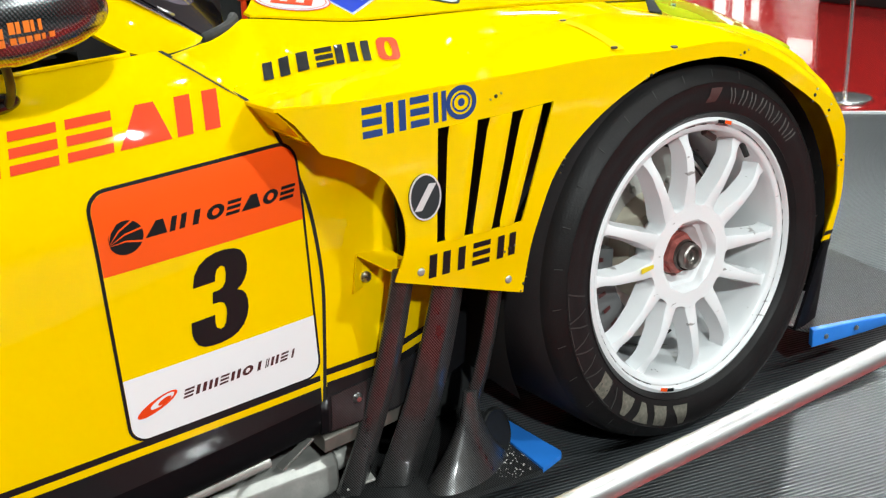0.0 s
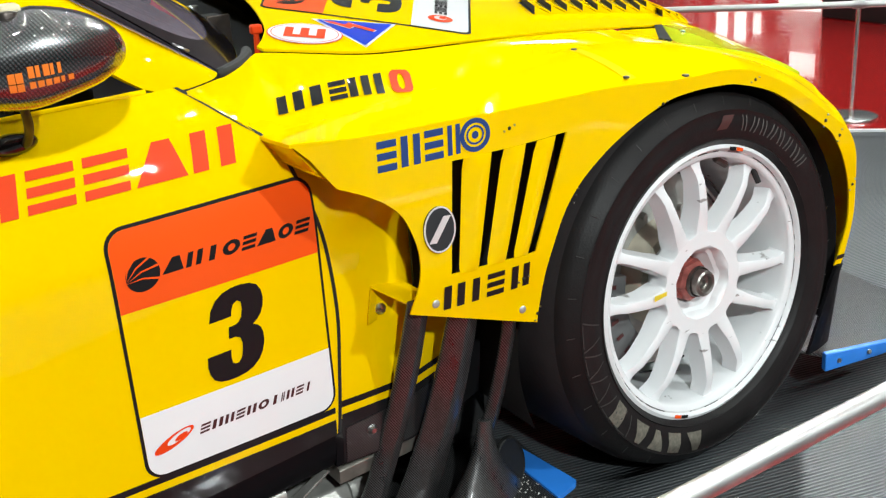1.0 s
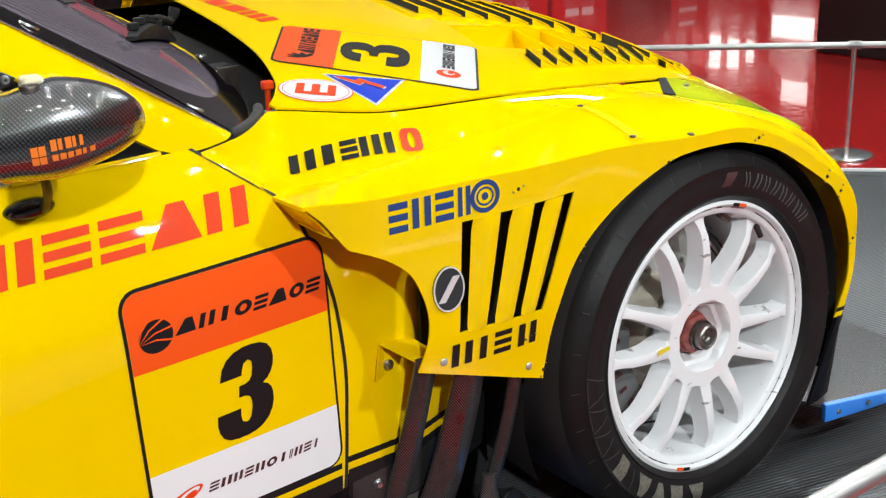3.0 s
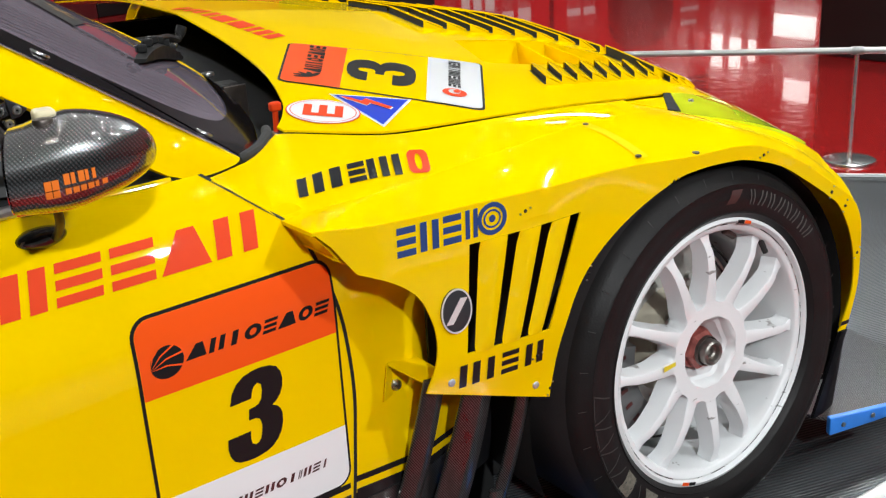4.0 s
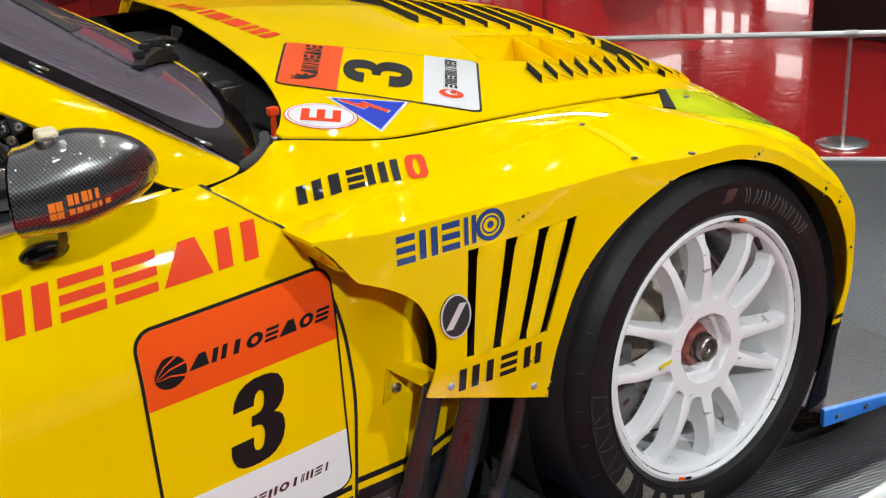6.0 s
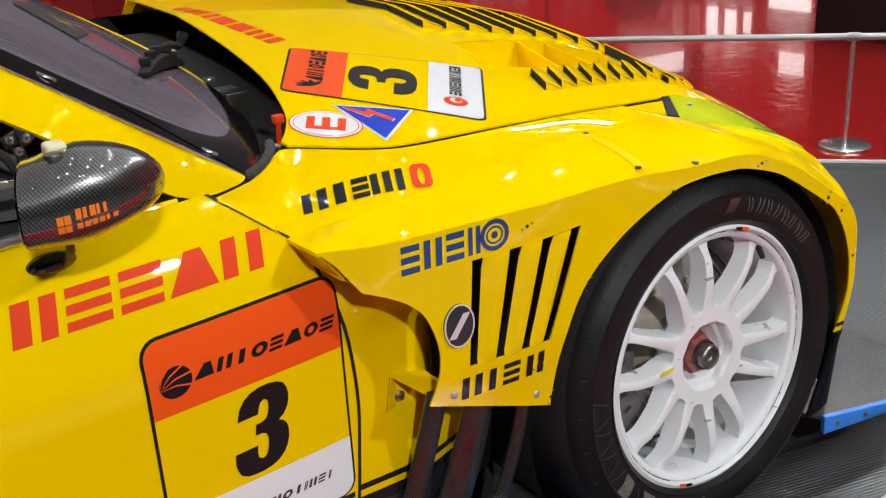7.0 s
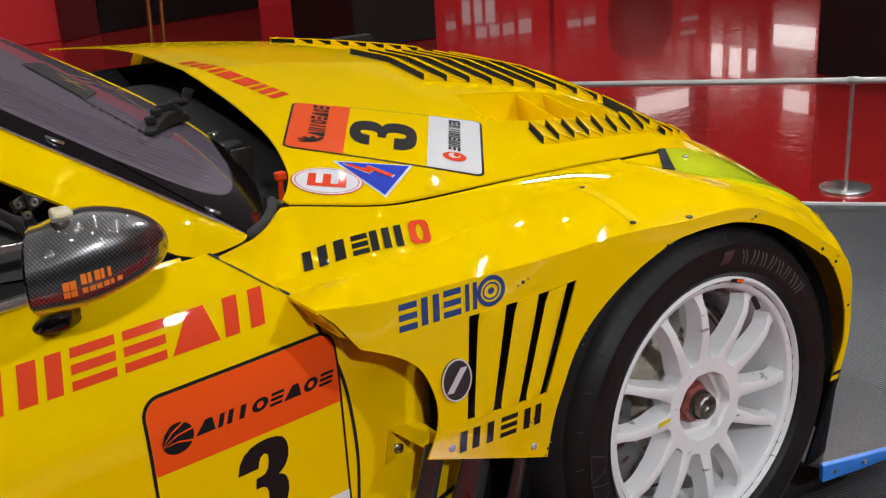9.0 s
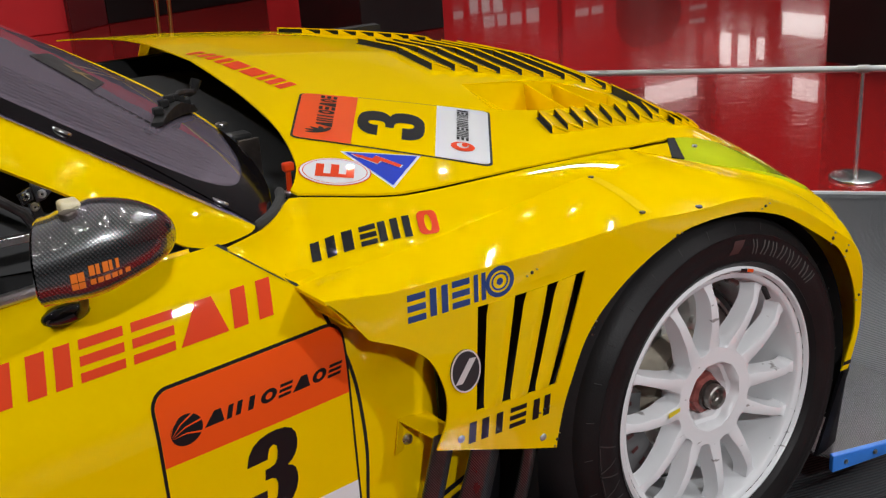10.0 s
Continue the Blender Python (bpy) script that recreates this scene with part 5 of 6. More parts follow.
part("screen_seal", tube(spline([(-0.779, 0.113, 0.800), (-0.752, 0.134, 0.802), (-0.726, 0.165, 0.803), (-0.700, 0.208, 0.804), (-0.684, 0.250, 0.803)], 4), [0.004, *[0.0078] * 15, 0.006], 10), shader("seal_rubber", (0.018, 0.018, 0.017), 0.75, 0, 0, 0.3, 60), car, "black rubber seal")
part("cowl_box", box((-0.620, 0.615, 0.74), (-0.580, 0.655, 0.812)), PLASTIC, car, bevel=0.004)
part("cowl_strap", box((-0.640, 0.530, 0.72), (-0.600, 0.537, 0.822)), DARK_METAL, car, bevel=0.001)
part("lever", tube([(-0.650, 0.292, 0.785), (-0.648, 0.293, 0.822)], 0.0045, 10), RED_FILM, car, "small red lever")
part("lever_knob", box((-0.657, 0.286, 0.818), (-0.639, 0.300, 0.832)), RED_FILM, car, bevel=0.003)
part("lever_base", disc_z((-0.650, 0.291, 0.775), 0.011, 0, 0.012, 16, 0.003), STEEL, car)
# wiper
part("wiper_arm", tube(spline([(-0.765, 0.500, 0.908), (-0.730, 0.565, 0.912), (-0.690, 0.635, 0.902), (-0.662, 0.680, 0.892), (-0.648, 0.690, 0.912)], 4), [0.004] * 6 + [0.007] * 8 + [0.010] * 3, 8), WIPER_BLACK, car, "black wiper arm")
arc = spline([(-0.818, 0.392), (-0.770, 0.485), (-0.720, 0.582), (-0.672, 0.672)], 7)
part("wiper_blade", loft([[Vector(on_screen(x, y)) + Vector((dx, 0, dz)) for dx, dz in ((-0.008, 0.001), (0.012, 0.001), (0.014, 0.006 + 0.016 * math.sin(i * 0.15)), (-0.004, 0.008 + 0.022 * math.sin(i * 0.15)))] for i, (x, y) in enumerate(arc)]), WIPER_BLACK, car, "black wiper blade")
for i in range(3, 22, 3):
    x, y = arc[i]
    p = Vector(on_screen(x, y)) + Vector((0, 0, 0.012 + 0.022 * math.sin(i * 0.15)))
    part("wiper_clip", box((p.x - 0.008, p.y - 0.007, p.z - 0.006), (p.x + 0.008, p.y + 0.007, p.z + 0.006)), WIPER_BLACK, car, bevel=0.002)
for x, y, z in ((-0.63, 0.82, 0.86), (-0.615, 0.68, 0.82)):
    part("cowl_bolt", disc_z((x, y, z), 0.012, 0, 0.006, 16, 0.002), STEEL, car)

# ---- mirror ----
MIR = Vector((-1.087, -0.070, 0.874))
AXIS = Vector((0.99, 0.10, -0.02)).normalized()


def mirror_ring(q, n=28):
    """A cross-section at q, 0 at the open end and 1 at the tip."""
    grow = (1 - q ** 2.6) ** 0.5 if q < 1 else 0.0
    mid = MIR + AXIS * 0.152 * q + Vector((0, 0.0, 0.004 + 0.002 * q))
    out = []
    for k in range(n):
        a = math.tau * k / n
        ca_, sa_ = math.cos(a), math.sin(a)
        dy = 0.064 * grow * math.copysign(abs(ca_) ** 0.85, ca_)
        out.append(mid + Vector((0.30 * dy * (1 - q) ** 2, dy, 0.062 * grow * (0.77 + 0.23 * smooth(0, 0.45, q)) * math.copysign(abs(sa_) ** 0.85, sa_) * (0.88 - 0.16 * smooth(0.1, 0.6, q) if sa_ < 0 else 0.95))))
    return out


mirror = part("wing_mirror", loft([mirror_ring(q) for q in (0, 0.1, 0.2, 0.3, 0.4, 0.5, 0.6, 0.7, 0.78, 0.85, 0.9, 0.94, 0.97, 0.99, 0.999)]), CARBON, car, "carbon fibre wing mirror with an orange mark", sharp=50)


def on_mirror(u, v):
    """u along the shell, 0 to 1 from the open end; v round it in degrees from its outward side upwards."""
    n = 720
    ring_ = mirror_ring(min(0.98, max(0, u)), n)
    return ring_[int((180 - v) / 360 * n) % n]


def mirror_block(u0, u1, v0, v1):
    return sheet([[on_mirror(lerp(u0, u1, i / 6), lerp(v0, v1, j / 6)) + (on_mirror(lerp(u0, u1, i / 6), lerp(v0, v1, j / 6)) - (MIR + AXIS * 0.152 * lerp(u0, u1, i / 6))).normalized() * 0.0009 for i in range(7)] for j in range(7)])


ORANGE_MARK = shader("orange_mark", (0.85, 0.20, 0.02), 0.4)
for i in range(2):
    for j in range(2):
        part("mark_square", mirror_block(0.182 + 0.042 * i, 0.220 + 0.042 * i, -20 + 10.5 * j, -10.5 + 10.5 * j), ORANGE_MARK, mirror)
for i, w in enumerate((0.034, 0.024, 0.036, 0.020, 0.022)):
    part("mark_bar", mirror_block(0.292 + 0.042 * i, 0.292 + 0.042 * i + w, -6, 3), ORANGE_MARK, mirror)
for i, w in enumerate((0.034, 0.036, 0.034, 0.036, 0.022, 0.034)):
    part("mark_bar", mirror_block(0.292 + 0.045 * i, 0.292 + 0.045 * i + w, -18, -10), ORANGE_MARK, mirror)
glass_ring = [p + (MIR - p) * 0.06 - AXIS * 0.002 for p in mirror_ring(0)]
part("mirror_glass", loft([glass_ring, [p - AXIS * 0.001 for p in glass_ring]]), shader("mirror_glass", (0.75, 0.76, 0.78), 0.03, 1.0), mirror, "flat mirror glass")
part("mirror_stalk", tube(spline([(-1.052, -0.060, 0.835), (-1.047, -0.040, 0.812), (-1.043, -0.008, 0.793), (-1.043, 0.018, 0.777), (-1.045, 0.030, 0.773)], 4), [0.0052] * 17, 14), PLASTIC, mirror, "black bent stalk")
face = door_y(-1.058, 0.774)
foot = loft([[(-1.058 + 0.030 * c * math.cos(a), face + h, 0.7735 + 0.0125 * c * math.sin(a) + 0.0015 * math.cos(a)) for a in [math.tau * k / 28 for k in range(28)]] for h, c in ((0.004, 1.0), (-0.003, 1.0), (-0.007, 0.93), (-0.0105, 0.78), (-0.013, 0.55), (-0.0142, 0.25))])
part("mirror_foot", foot, shader("gloss_black_foot", (0.006, 0.006, 0.006), 0.12, 0, 1.0), mirror, "glossy black mirror foot", sharp=60)
part("mirror_bolt", turned([(0.0004, -0.001), (0.0018, -0.001), (0.0020, -0.003), (0.0042, -0.003), (0.0050, 0.002)], (-1.078, face - 0.0085, 0.7715), 18), DARK_METAL, mirror)
part("mirror_knob", disc_z((-1.054, -0.084, 0.926), 0.0105, 0, 0.006, 24, 0.002), DARK_METAL, mirror)
part("mirror_tab", box((-1.058, -0.070, 0.922), (-1.036, -0.044, 0.937)), shader("cream_plastic", (0.70, 0.62, 0.40), 0.35), mirror, "cream plastic tab", bevel=0.004)

# ---- struts, floor plate and front plate ----


def strut(top, foot, wide, thin, flare):
    """A faceted carbon upright that widens into its foot."""
    rings = []
    for i in range(17):
        q = i / 16
        c = Vector(top).lerp(Vector(foot), q) + Vector((0.012, 0, 0)) * math.sin(math.pi * q)
        w = lerp(wide[0], wide[1], q) + flare * smooth(0.72, 1, q) ** 2
        t = thin * (1 + 1.2 * smooth(0.8, 1, q))
        rings.append([c + Vector((w * u, t * v - 0.144 * w * u, 0)) for u, v in ((-1.0, 0.25), (-0.97, -0.05), (-0.90, -0.30), (-0.02, -1.20), (0.08, -1.24), (0.18, -1.20), (0.90, -0.15), (0.97, 0.15), (0.93, 0.5), (0.3, 1.0), (-0.8, 0.8), (-0.97, 0.5))])
    return loft(rings)


part("strut", strut((-0.582, -0.030, 0.470), (-0.643, 0.090, 0.062), (0.0175, 0.0235), 0.007, 0.0), DUSTY_CARBON, car, "dusty woven carbon strut below the flap")
part("strut", strut((-0.505, -0.030, 0.450), (-0.562, 0.085, 0.052), (0.0245, 0.0380), 0.008, 0.0), DUSTY_CARBON, car, "broad dusty woven carbon strut below the flap")
part("strut", strut((-0.424, -0.028, 0.420), (-0.446, 0.088, 0.055), (0.0110, 0.0160), 0.006, 0.0), DUSTY_CARBON, car, "slim woven carbon strut with a flared foot")
rings = []
for i in range(13):
    q = i / 12
    z, fan = lerp(0.196, 0.0515, q), q ** 1.9
    cx, cy = lerp(-0.438, -0.450, q), lerp(0.044, 0.046, q)
    wide, deep_ = lerp(0.0125, 0.086, fan), lerp(0.0075, 0.048, fan)
    rings.append([(cx + wide * math.cos(a), cy + deep_ * math.sin(a) + lerp(-0.002, 0.022, fan) * math.cos(a), z) for a in [math.tau * k / 32 for k in range(32)]])
part("strut_foot", loft(rings), DUSTY_CARBON, car, "flared carbon foot of the slim strut", sharp=60)
part("foot_plate", loft([[(-0.386 + 0.036 * math.cos(a) * f - 0.008 * math.sin(a), 0.056 + d + 0.012 * math.cos(a), 0.090 + 0.050 * math.sin(a) * f) for a in [math.tau * k / 32 for k in range(32)]] for d, f in ((-0.004, 0.90), (-0.0055, 0.96), (-0.003, 1.0), (0.004, 1.0))]), shader("dull_black_plate", (0.012, 0.012, 0.012), 0.6, 0, 0, 0.4, 60, sheen=0.2), car, "round black plate beside the strut foot")
part("gusset", loft([[(-0.657, 0.078, z), (-0.606, 0.076, z + 0.002), (-0.606, 0.106, z + 0.010), (-0.640, 0.104, z + 0.010)] for z in (0.072, 0.076)]), WORN_STEEL, car, "scratched pale gusset between the strut feet", bevel=0.001)
part("pipe_end", tube([(-0.604, 0.118, 0.092), (-0.560, 0.165, 0.112)], [0.013, 0.017], 20), WORN_STEEL, car, "pale pipe end behind the struts")
part("floor_plate", patch([[(-2.2, 0.03), (-0.60, 0.008), (-0.520, -0.018), (-0.352, -0.030), (-0.296, -0.012), (-0.300, 0.16), (-0.45, 0.35), (-2.2, 0.35)]], lambda x, y: (x, y, 0.050), 0.1), carbon("carbon_fibre_floor", 0.0030, 0.07, 0.006, 0.6, 0.3), car, "woven carbon floor plate", thick=0.008)
part("plate_edge", patch([[(-0.352, -0.0310), (-0.306, -0.0165), (-0.300, -0.013), (-0.297, -0.007), (-0.312, 0.150), (-0.345, 0.146)]], lambda x, y: (x, y, 0.0545), 0.3), BLUE_PAINT, car, "scuffed blue edge of the floor plate", thick=0.009)
random.seed(7)
grit = bmesh.new()
for k in range(150):
    x, y = random.uniform(-0.42, -0.315), random.uniform(-0.022, 0.10)
    r = random.uniform(0.0005, 0.0016) * (1.4 if random.random() < 0.12 else 1)
    bmesh.ops.create_icosphere(grit, subdivisions=1, radius=r, matrix=Matrix.Translation((x, y, 0.0502 + 0.6 * r)) @ Matrix.Diagonal((1, random.uniform(0.6, 1.0), 0.7, 1)))
tagged(part("grit", grit, shader("pale_grit", (0.55, 0.53, 0.50), 0.5, 0, 0, 0.4, 400)), "pale grit scattered on the carbon floor plate", "grit", "", "stuff")
front_plate = part("front_plate", patch([[(0.262, 0.05), (0.295, -0.022), (0.475, -0.045), (0.70, 0.06), (0.78, 0.45), (0.80, 1.45), (0.48, 1.9), (0.30, 1.85), (0.45, 0.40)]], lambda x, y: (x, y, 0.109 - 0.09 * max(0.0, x - 0.29)), 0.04), FRONT_CARBON, car, "woven carbon front plate", thick=0.006)
bm = loft([[(x, y, high), (x + 0.003, y + 0.012, high + 0.001), (x + 0.003, y + 0.012, low + 0.003), (x, y, low)] for x, y, high, low in ((0.291, -0.033, 0.1135, 0.076), (0.36, -0.041, 0.1075, 0.075), (0.425, -0.048, 0.1015, 0.074), (0.486, -0.055, 0.096, 0.076))])
part("plate_edge", bm, BLUE_PAINT, front_plate, "scuffed blue edge of the front plate", bevel=0.002)
for x, y in ((0.325, -0.0365), (0.40, -0.047)):
    part("bolt", turned([(0.0004, -0.003), (0.0045, -0.003), (0.0055, 0.0)], (x, y, 0.092), 14), STEEL, front_plate)

# ---- wheel details ----
def tyre_block(r0, r1, a0, a1, y=-0.0305, lean=0.0):
    rows = []
    for i in range(5):
        r = lerp(r0, r1, i / 4)
        yy = y + 0.9 * abs(r - 0.282) ** 1.35
        rows.append([wheel_point(r, lerp(a0, a1, j / 4) + lean * (i / 4 - 0.5), yy) for j in range(5)])
    return sheet(rows)


for k, w in enumerate((3.4, 4.2, 3.8, 4.2, 4.2, 3.6, 4.6, 3.6)):
    a = 77.0 - 5.2 * k
    for b in (0.10, 0.62):
        part("tyre_mark", tyre_block(0.267, 0.293, a - w * b, a - w * (b + 0.16), -0.0312, (1.0, -0.8, 0.6, -1.2)[k % 4]), MARK_GREY, wheel)
part("tyre_mark", tyre_block(0.270, 0.293, 87.5, 82.5, -0.0312, -3), MARK_RED, wheel, "faded red tyre mark")
MARK_PALE = shader("tyre_mark_pale", (0.135, 0.125, 0.100), 0.6, 0, 0, 0.8, 160)
LINE = shader("tyre_line", (0.036, 0.035, 0.034), 0.42)
for k, w in enumerate((7.5, 7.0, 7.5, 7.5, 9.5)):
    a = 222 - 9.5 * k
    part("moulded_mark", tyre_block(0.264, 0.299, a, a - 0.55, -0.0313, 3), LINE, wheel)
    part("moulded_mark", tyre_block(0.264, 0.299, a - w * 0.75, a - w * 0.75 - 0.55, -0.0313, -2), LINE, wheel)
    part("moulded_mark", tyre_block(0.2975, 0.299, a, a - w * 0.8, -0.0311), LINE, wheel)
for a, w0, w1 in ((258.5, 8.0, 2.5), (247.5, 7.0, 5.5), (238, 2.5, 7.5), (228.5, 8.0, 2.5), (214, 6.0, 6.0)):
    rows = []
    for i in range(7):
        q = i / 6
        r = lerp(0.262, 0.297, q)
        yy = -0.0313 + 0.9 * abs(r - 0.282) ** 1.35
        rows.append([wheel_point(r, a + lerp(w0, w1, q) * (j / 6 - 0.5) + 1.2 * (q - 0.5), yy) for j in range(7)])
    part("tyre_mark", sheet(rows), MARK_PALE, wheel, "worn pale tyre mark")
for a in range(0, 360, 12):
    part("tyre_line", tyre_block(0.302, 0.322, a, a + 0.22, -0.0275), LINE, wheel)
for a0, m in ((74, 0), (251, 1)):
    part("rim_sticker", sheet([[wheel_point(r, a0 - 4 + j, -0.0178) for j in range(5)] for r in (0.2325, 0.2385)]), ORANGE, wheel, "small orange rim sticker")
    part("rim_sticker", sheet([[wheel_point(r, a0 + 0.2 + j, -0.0178) for j in range(5)] for r in (0.2325, 0.2385)]), BLACK_FILM, wheel)
p0, p1 = wheel_point(0.218, 53, 0.004), wheel_point(0.204, 47, -0.002)
part("valve", tube([p0, p1], [0.0055, 0.005], 10), PLASTIC, wheel, "black tyre valve")
part("valve", tube([wheel_point(0.214, 78, 0.01), wheel_point(0.206, 70, 0.012)], [0.006, 0.006], 10), DARK_METAL, wheel)
part("spoke_sticker", sheet([[wheel_point(r, a, lerp(-0.001, -0.0088, (r - 0.088) / 0.036)) for a in (174.0, 175.5, 177.0, 178.5)] for r in (0.088, 0.100, 0.112, 0.124)]), shader("yellow_sticker", (0.80, 0.62, 0.02), 0.4), wheel, "small yellow sticker")
# caliper and hoses
rows = []
for i in range(9):
    a = lerp(165, 225, i / 8)
    rows.append([wheel_point(r, a, y) for r, y in ((0.125, 0.07), (0.13, 0.055), (0.16, 0.050), (0.19, 0.055), (0.197, 0.075), (0.197, 0.15), (0.125, 0.15))])
MARK_CALIPER = shader("caliper_red", (0.07, 0.012, 0.011), 0.5)
part("brake_caliper", loft(rows), GREY_PAINT, wheel, "grey brake caliper with red markings")
for k in range(5):
    a = 170 + 11 * k
    part("caliper_mark", sheet([[wheel_point(r, a + j * 2.6, 0.0478) for j in range(2)] for r in (0.158, 0.174)]), MARK_CALIPER, wheel)
part("disc_bell", turned([(0.02, 0.06), (0.085, 0.062), (0.10, 0.10)], HUB, 48, LEANING), shader("bell_cream", (0.42, 0.38, 0.30), 0.5, 0.2, 0, 0.2, 40), wheel)
for r, a0, a1 in ((0.165, -70, 60), (0.185, -60, 70), (0.19, -125, -75)):
    part("hose", tube([wheel_point(r, lerp(a0, a1, k / 16), 0.095) for k in range(17)], 0.0022, 6), PLASTIC, wheel)
for k in range(8):
    p = wheel_point(0.118, 20 + 45 * k, 0.097)
    part("disc_bolt", turned([(0.0005, -0.006), (0.006, -0.006), (0.007, 0.004)], p, 12), WORN_STEEL, wheel)

# ---- farther things in the hall ----
def plinth(name, lo, hi, label, material=BLACK_WALL):
    ob = part(name, box(lo, hi), material, bevel=0.01)
    return tagged(ob, label, "display block", "black display blocks")


plinth("display_block", (4.0, 1.4, 0.008), (5.6, 3.05, 1.6), "tall matt black display block on the red floor")
plinth("display_block", (2.58, 6.4, 0.008), (3.35, 7.6, 1.2), "matt black display block on the red floor")


def counter(name, loop, high, label, material):
    ob = part(name, loft([[(x, y, z) for x, y in loop] for z in (0.008, high)]), material, bevel=0.01)
    return tagged(ob, label, "counter", "black counters along the wall")


GLOSS_BLACK = shader("satin_black", (0.008, 0.007, 0.007), 0.45, 0, 0.0, 0.2, 2, sheen=0.2)
# Black end block coloured deep red for the hall mirrored in its face.
counter("counter", [(0.97, 9.30), (1.40, 9.63), (1.40, 10.27), (0.97, 10.27)], 1.2, "end block of a black counter, its red reflection put into the colour", shader("counter_red_reflection", (0.075, 0.006, 0.008), 0.4))
counter("counter", [(1.405, 9.635), (3.36, 10.27), (1.405, 10.27)], 1.2, "long satin black counter against the red wall", GLOSS_BLACK)
stand = thing("pole_stand", "pair of slim brass poles on a round base", "pole stand", (0.90, 6.0, 0.008))
part("base", disc_z((0.90, 6.0, 0.008), 0.14, 0, 0.012, 32, 0.004), STEEL, stand)
BRASS = shader("brass", (0.62, 0.42, 0.14), 0.3, 1.0, 0, 0.1, 30)
for x, lean in ((0.855, 0.03), (0.945, 0.04)):
    part("pole", tube([(x - lean, 6.0, 0.02), (x + lean, 6.0, 1.3)], 0.014, 12), BRASS, stand)
plinth("red_block", (-0.6, 9.45, 0.008), (1.05, 10.2, 1.2), "glossy red display block", RED_WALL)
LIT = [(10.02, 0.20, 1.30, 1.78), (9.66, 0.20, 1.32, 1.75), (9.38, 0.12, 1.32, 1.62), (8.35, 0.70, 0.92, 1.22), (8.40, 0.42, 1.80, 2.10)]
# unreadable signs on the far walls
SIGN_RED = shader("bright_sign_red", (0.62, 0.035, 0.03), 0.3)
DEEP_RED = shader("deep_red_gloss", (0.12, 0.008, 0.010), 0.35, 0, 0.15)
for x0, w, z0, z1, m, label in (
        (6.10, 0.12, 0.22, 0.52, WHITE_TRIM, ""), (6.28, 0.12, 0.22, 0.52, WHITE_TRIM, ""), (6.46, 0.14, 0.24, 0.54, WHITE_TRIM, ""),
        (6.30, 0.16, 0.58, 0.72, WHITE_TRIM, ""), (6.52, 0.14, 0.58, 0.72, WHITE_TRIM, ""), (6.72, 0.18, 0.58, 0.73, WHITE_TRIM, ""), (6.98, 0.20, 0.56, 0.74, WHITE_TRIM, ""),
        (5.85, 0.14, 0.46, 0.56, WHITE_TRIM, ""), (7.80, 0.22, 0.66, 0.76, WHITE_TRIM, ""), (8.08, 0.20, 0.66, 0.76, WHITE_TRIM, ""),
        (9.90, 0.34, 0.86, 0.92, WHITE_TRIM, ""), (9.90, 0.30, 1.06, 1.12, WHITE_TRIM, ""),
        (5.36, 0.13, 0.18, 0.46, SIGN_RED, ""), (5.54, 0.13, 0.18, 0.46, SIGN_RED, "")):
    tagged(part("wall_sign", box((x0, 10.284, z0), (x0 + w, 10.298, z1)), m), "bright red bar of an unreadable wall sign" if m is SIGN_RED else "white bar of an unreadable wall sign", "wall sign", "wall signs")
# Board added in place of an unidentified red object mirrored in the floor.
part("wall_red_stand_in", patch([rounded(8.52, 0.20, 9.74, 1.34, 0.45)], lambda x, z: (x, 10.296, z), 0.5), DEEP_RED, thick=0.02)
tagged(bpy.data.objects["wall_red_stand_in"], "deep red rounded board standing in for an unidentified red object", "wall sign", "wall signs")
tagged(part("wall_sign_edge", box((7.50, 10.282, 0.02), (7.56, 10.299, 1.39)), DEEP_RED), "deep red upright strip on the display wall", "wall sign", "wall signs")
LIGHT = bpy.data.materials.new("lit_panel")
LIGHT.use_nodes = True
glow = LIGHT.node_tree.nodes["Principled BSDF"]
glow.inputs["Emission Color"].default_value, glow.inputs["Emission Strength"].default_value = (1, 0.98, 0.95, 1), 2.2
for y0, w, z0, z1 in LIT:
    tagged(part("wall_light", box((10.46, y0, z0), (10.49, y0 + w, z1)), LIGHT), "lit white panel on the red wall", "wall light", "lit wall panels")
tagged(part("wall_light", box((9.05, 10.26, 1.92), (10.05, 10.298, 2.20)), LIGHT), "lit white panel on the red wall", "wall light", "lit wall panels")


def ceiling_light(x, y):
    spot = thing("ceiling_light", "small round ceiling spotlight in the dark ceiling", "ceiling light", (x, y, 5.9), "ceiling spotlights")
    part("housing", turned([(0.09, -0.06), (0.10, -0.05), (0.10, 0.06)], (0, 0, 0), 24, Matrix.Translation((x, y, 5.94)) @ pose(0, 0, 0, 90)), BLACK_WALL, spot)
    part("lens", disc_z((x, y, 5.885), 0.036, 0, 0.006, 24), LAMP_LENS, spot, "bright lamp lens")
    return spot


LAMP_LENS = bpy.data.materials.new("lamp_lens")
LAMP_LENS.use_nodes = True
glow = LAMP_LENS.node_tree.nodes["Principled BSDF"]
glow.inputs["Emission Color"].default_value, glow.inputs["Emission Strength"].default_value = (1, 0.98, 0.96, 1), 700.0
first = ceiling_light(-3.0, -3.0)
for i in range(7):
    for j in range(7):
        if i or j:
            copy_thing(first, Matrix.Translation((-3.0 + 1.5 * i, -3.0 + 1.9 * j, 5.9)))

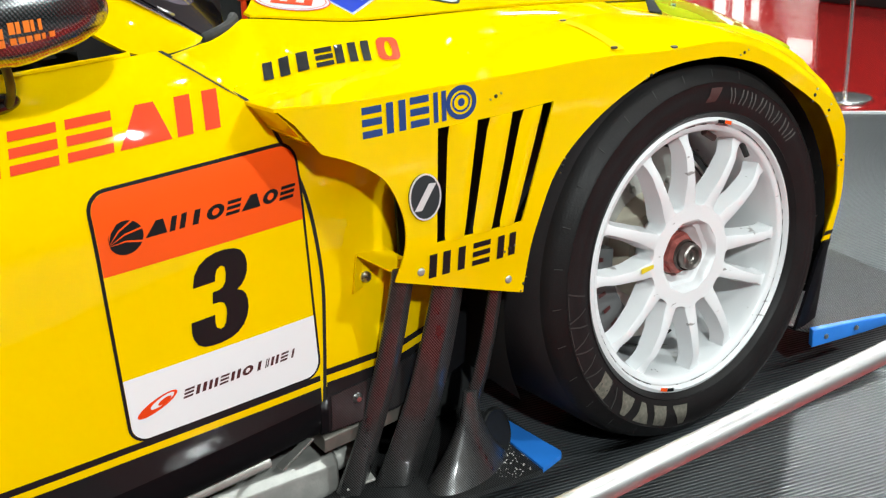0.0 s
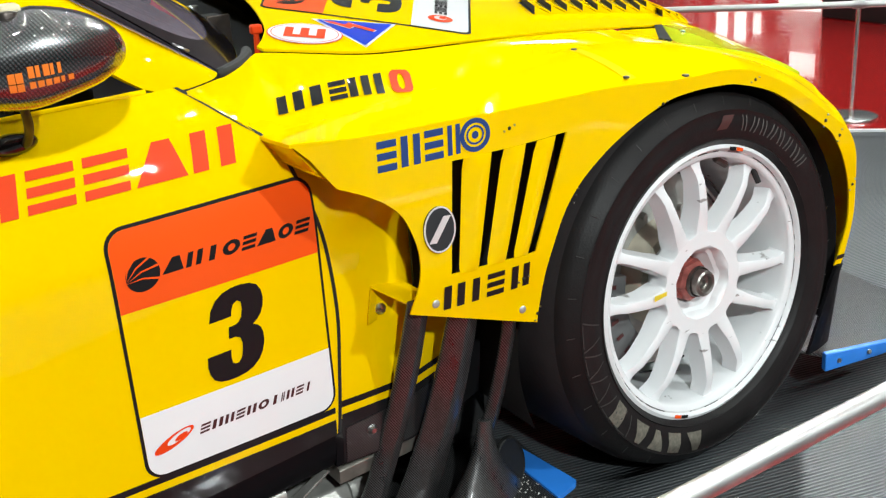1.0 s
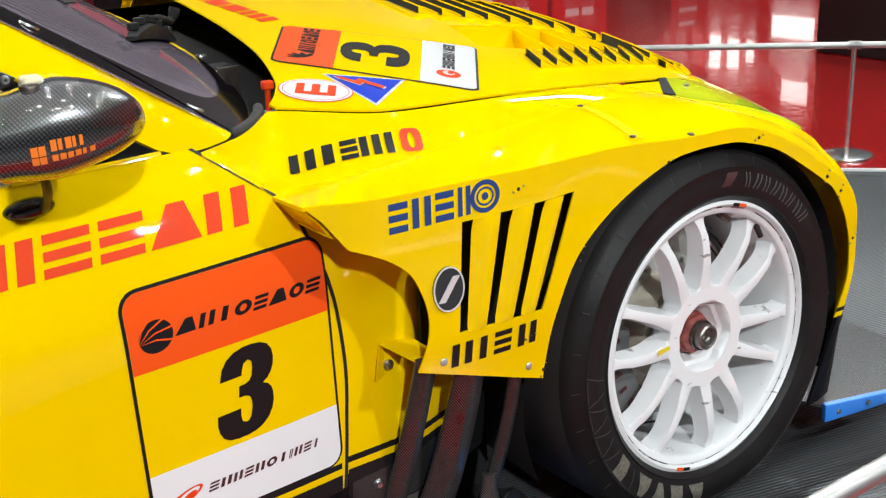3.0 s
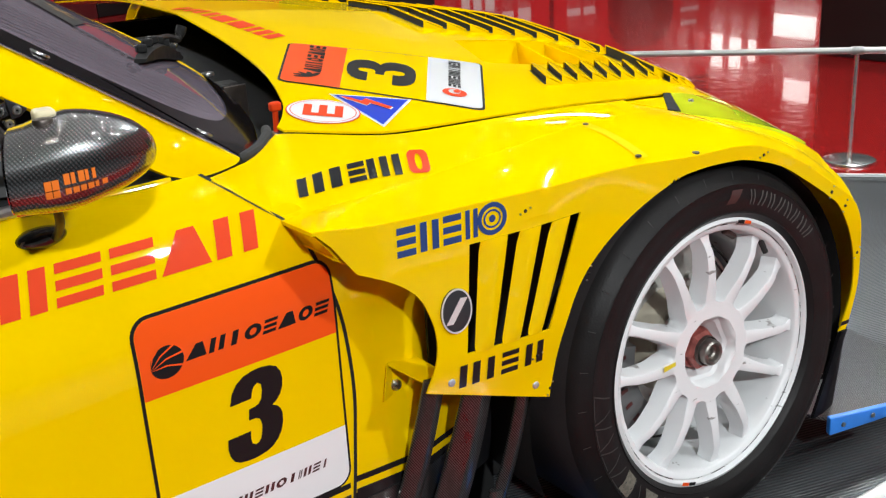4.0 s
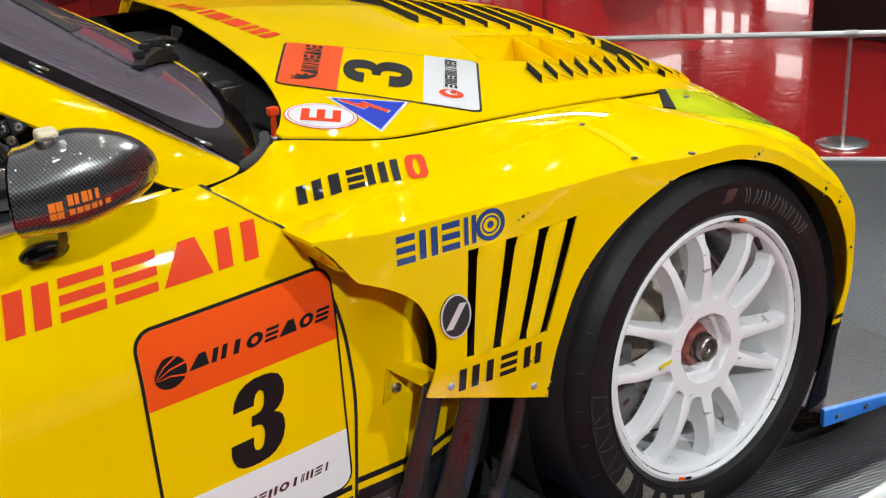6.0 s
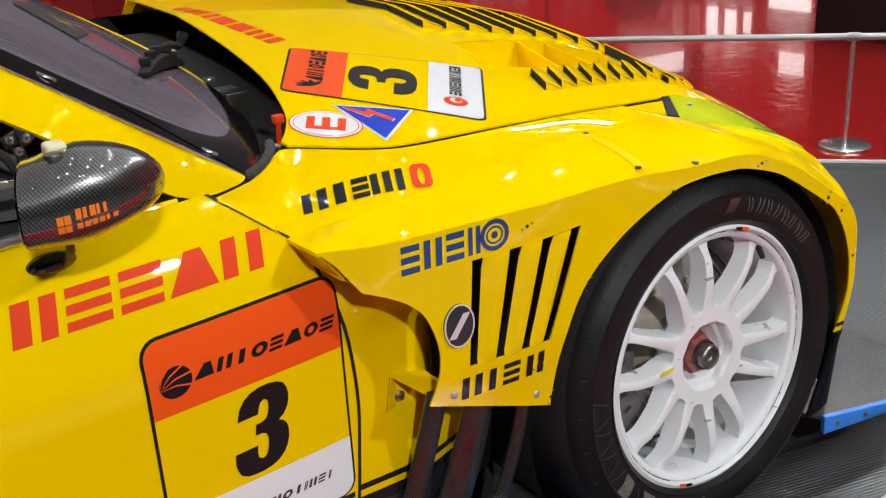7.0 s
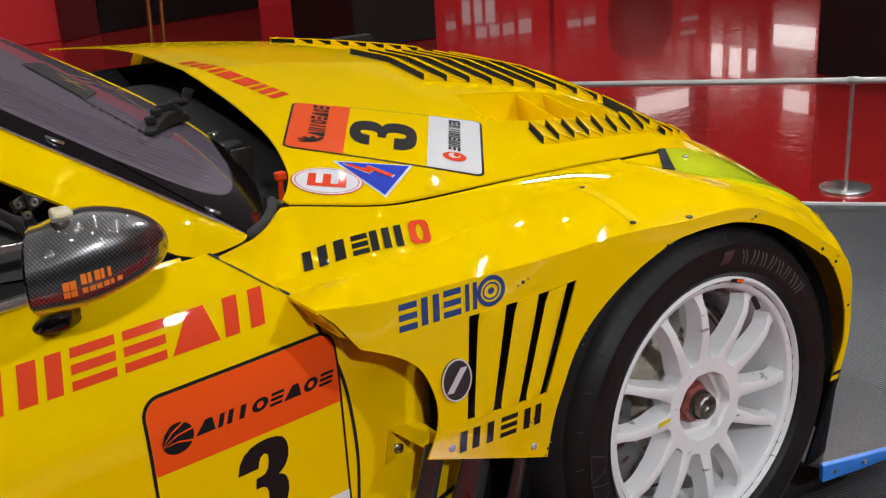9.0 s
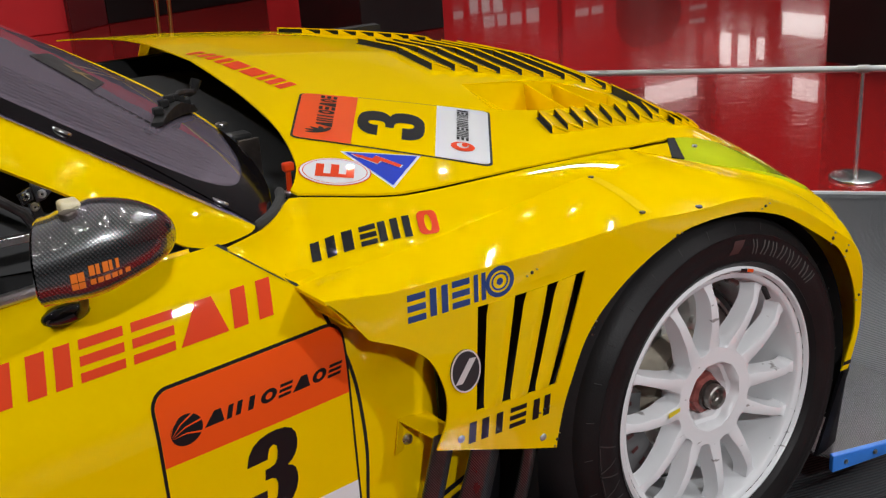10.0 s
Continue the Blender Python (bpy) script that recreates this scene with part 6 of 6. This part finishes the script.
# ---- the rest of the car ----


def body_ring(x, half, low, high, crown, n=10):
    """A rounded cross-section of the body."""
    out = [(x, MID - half * 0.96, low), (x, MID - half, lerp(low, high, 0.4)), (x, MID - half * 0.98, lerp(low, high, 0.85))]
    out += [(x, MID - half * 0.95 * math.cos(math.pi * k / n), high + crown * math.sin(math.pi * k / n)) for k in range(n + 1)]
    out += [(x, MID + half * 0.98, lerp(low, high, 0.85)), (x, MID + half, lerp(low, high, 0.4)), (x, MID + half * 0.96, low)]
    return out


part("rear_body", loft([body_ring(x, *v) for x, v in ((-2.205, (1.03, 0.20, 0.80, 0.03)), (-2.5, (1.04, 0.20, 0.82, 0.05)), (-2.9, (1.04, 0.20, 0.84, 0.05)), (-3.3, (1.01, 0.22, 0.84, 0.05)), (-3.55, (0.94, 0.26, 0.82, 0.04)), (-3.66, (0.86, 0.32, 0.72, 0.03)))]), YELLOW, car, "yellow rear body")
roof_rings = []
for x, half, low, high in ((-1.49, 0.74, 1.10, 1.283), (-1.75, 0.73, 1.05, 1.31), (-2.1, 0.70, 0.98, 1.30), (-2.5, 0.64, 0.92, 1.20), (-2.9, 0.56, 0.87, 1.03), (-3.15, 0.48, 0.85, 0.92)):
    roof_rings.append([(x, MID - half * math.cos(math.pi * k / 14), low + (high - low) * math.sin(math.pi * k / 14) ** 0.6) for k in range(15)])
part("roof", loft(roof_rings), YELLOW, car, "yellow roof")
part("far_door", sheet([[(x, 2 * MID - door_y(x, z), z) for z in (0.27, 0.36, 0.45, 0.55, 0.65, 0.72, 0.797)] for x in [lerp(-2.2, -0.70, i / 20) for i in range(21)]]), YELLOW, car, thick=0.01)
part("far_pillar", sheet([[(a[0], 2 * MID - a[1], a[2]), (b[0], 2 * MID - b[1], b[2])] for a, b in zip(top_line, low_line)]), YELLOW, car, thick=0.006)
rows = []
for i in range(25):
    x = lerp(-0.72, 0.36, i / 24)
    arch = 0.333 + (max(0.0, 0.365 ** 2 - (x + 0.01) ** 2)) ** 0.5 if abs(x + 0.01) < 0.36 else 0.285
    top = 0.72 - 0.16 * smooth(0.05, 0.36, x)
    rows.append([(x, 2 * MID + 0.03, lerp(min(arch, top - 0.01), top, k / 4)) for k in range(5)])
part("far_fender_side", sheet(rows), YELLOW, car, thick=0.004)
part("far_fender_top", sheet([[(x, lerp(1.66, 2 * MID + 0.03, k / 6), lerp(hood_z(x, 1.66) - 0.004, 0.72 - 0.16 * smooth(0.05, 0.36, x), (k / 6) ** 1.5)) for k in range(7)] for x in [lerp(-0.42, 0.36, i / 16) for i in range(17)]]), YELLOW, car, thick=0.004)
rows = []
for x, z in [p for p in RIDGE if p[0] > 0.27 and p[1] < 0.60]:
    rows.append([(x - 0.003 + 0.42 * d - 0.22 * d * d, 2 * MID - side_y(x, z) - 0.003 - d, z + 0.05 * d) for d in [0, 0.03, 0.06, 0.1, 0.15, 0.2, 0.3, 0.4, 0.5, 0.6, 0.75, 0.97]])
part("front_bumper", sheet(rows), YELLOW, car, thick=0.003)
for x, y, side in ((-0.01, 2 * MID - 0.02, -1), (-2.66, -0.07, 1), (-2.66, 2 * MID + 0.07, -1)):
    mirror_m = Matrix.Translation((x, y, 0.333)) @ Matrix.Diagonal((1, side, 1, 1))
    spin = turned(rim_profile, (0, 0, 0), 48, None, True)
    bmesh.ops.transform(spin, matrix=mirror_m, verts=spin.verts)
    bmesh.ops.recalc_face_normals(spin, faces=spin.faces)
    other = part("wheel", spin, WHITE_RIM, car, "white racing wheel", sharp=50)
    spin = turned(tyre_profile, (0, 0, 0), 64)
    bmesh.ops.transform(spin, matrix=mirror_m, verts=spin.verts)
    bmesh.ops.recalc_face_normals(spin, faces=spin.faces)
    part("tyre", spin, RUBBER, other, sharp=60)
    spin = turned([(0.02, 0.0), (0.21, 0.012)], (0, 0, 0), 48)
    bmesh.ops.transform(spin, matrix=mirror_m, verts=spin.verts)
    part("wheel_face", spin, WHITE_RIM, other)
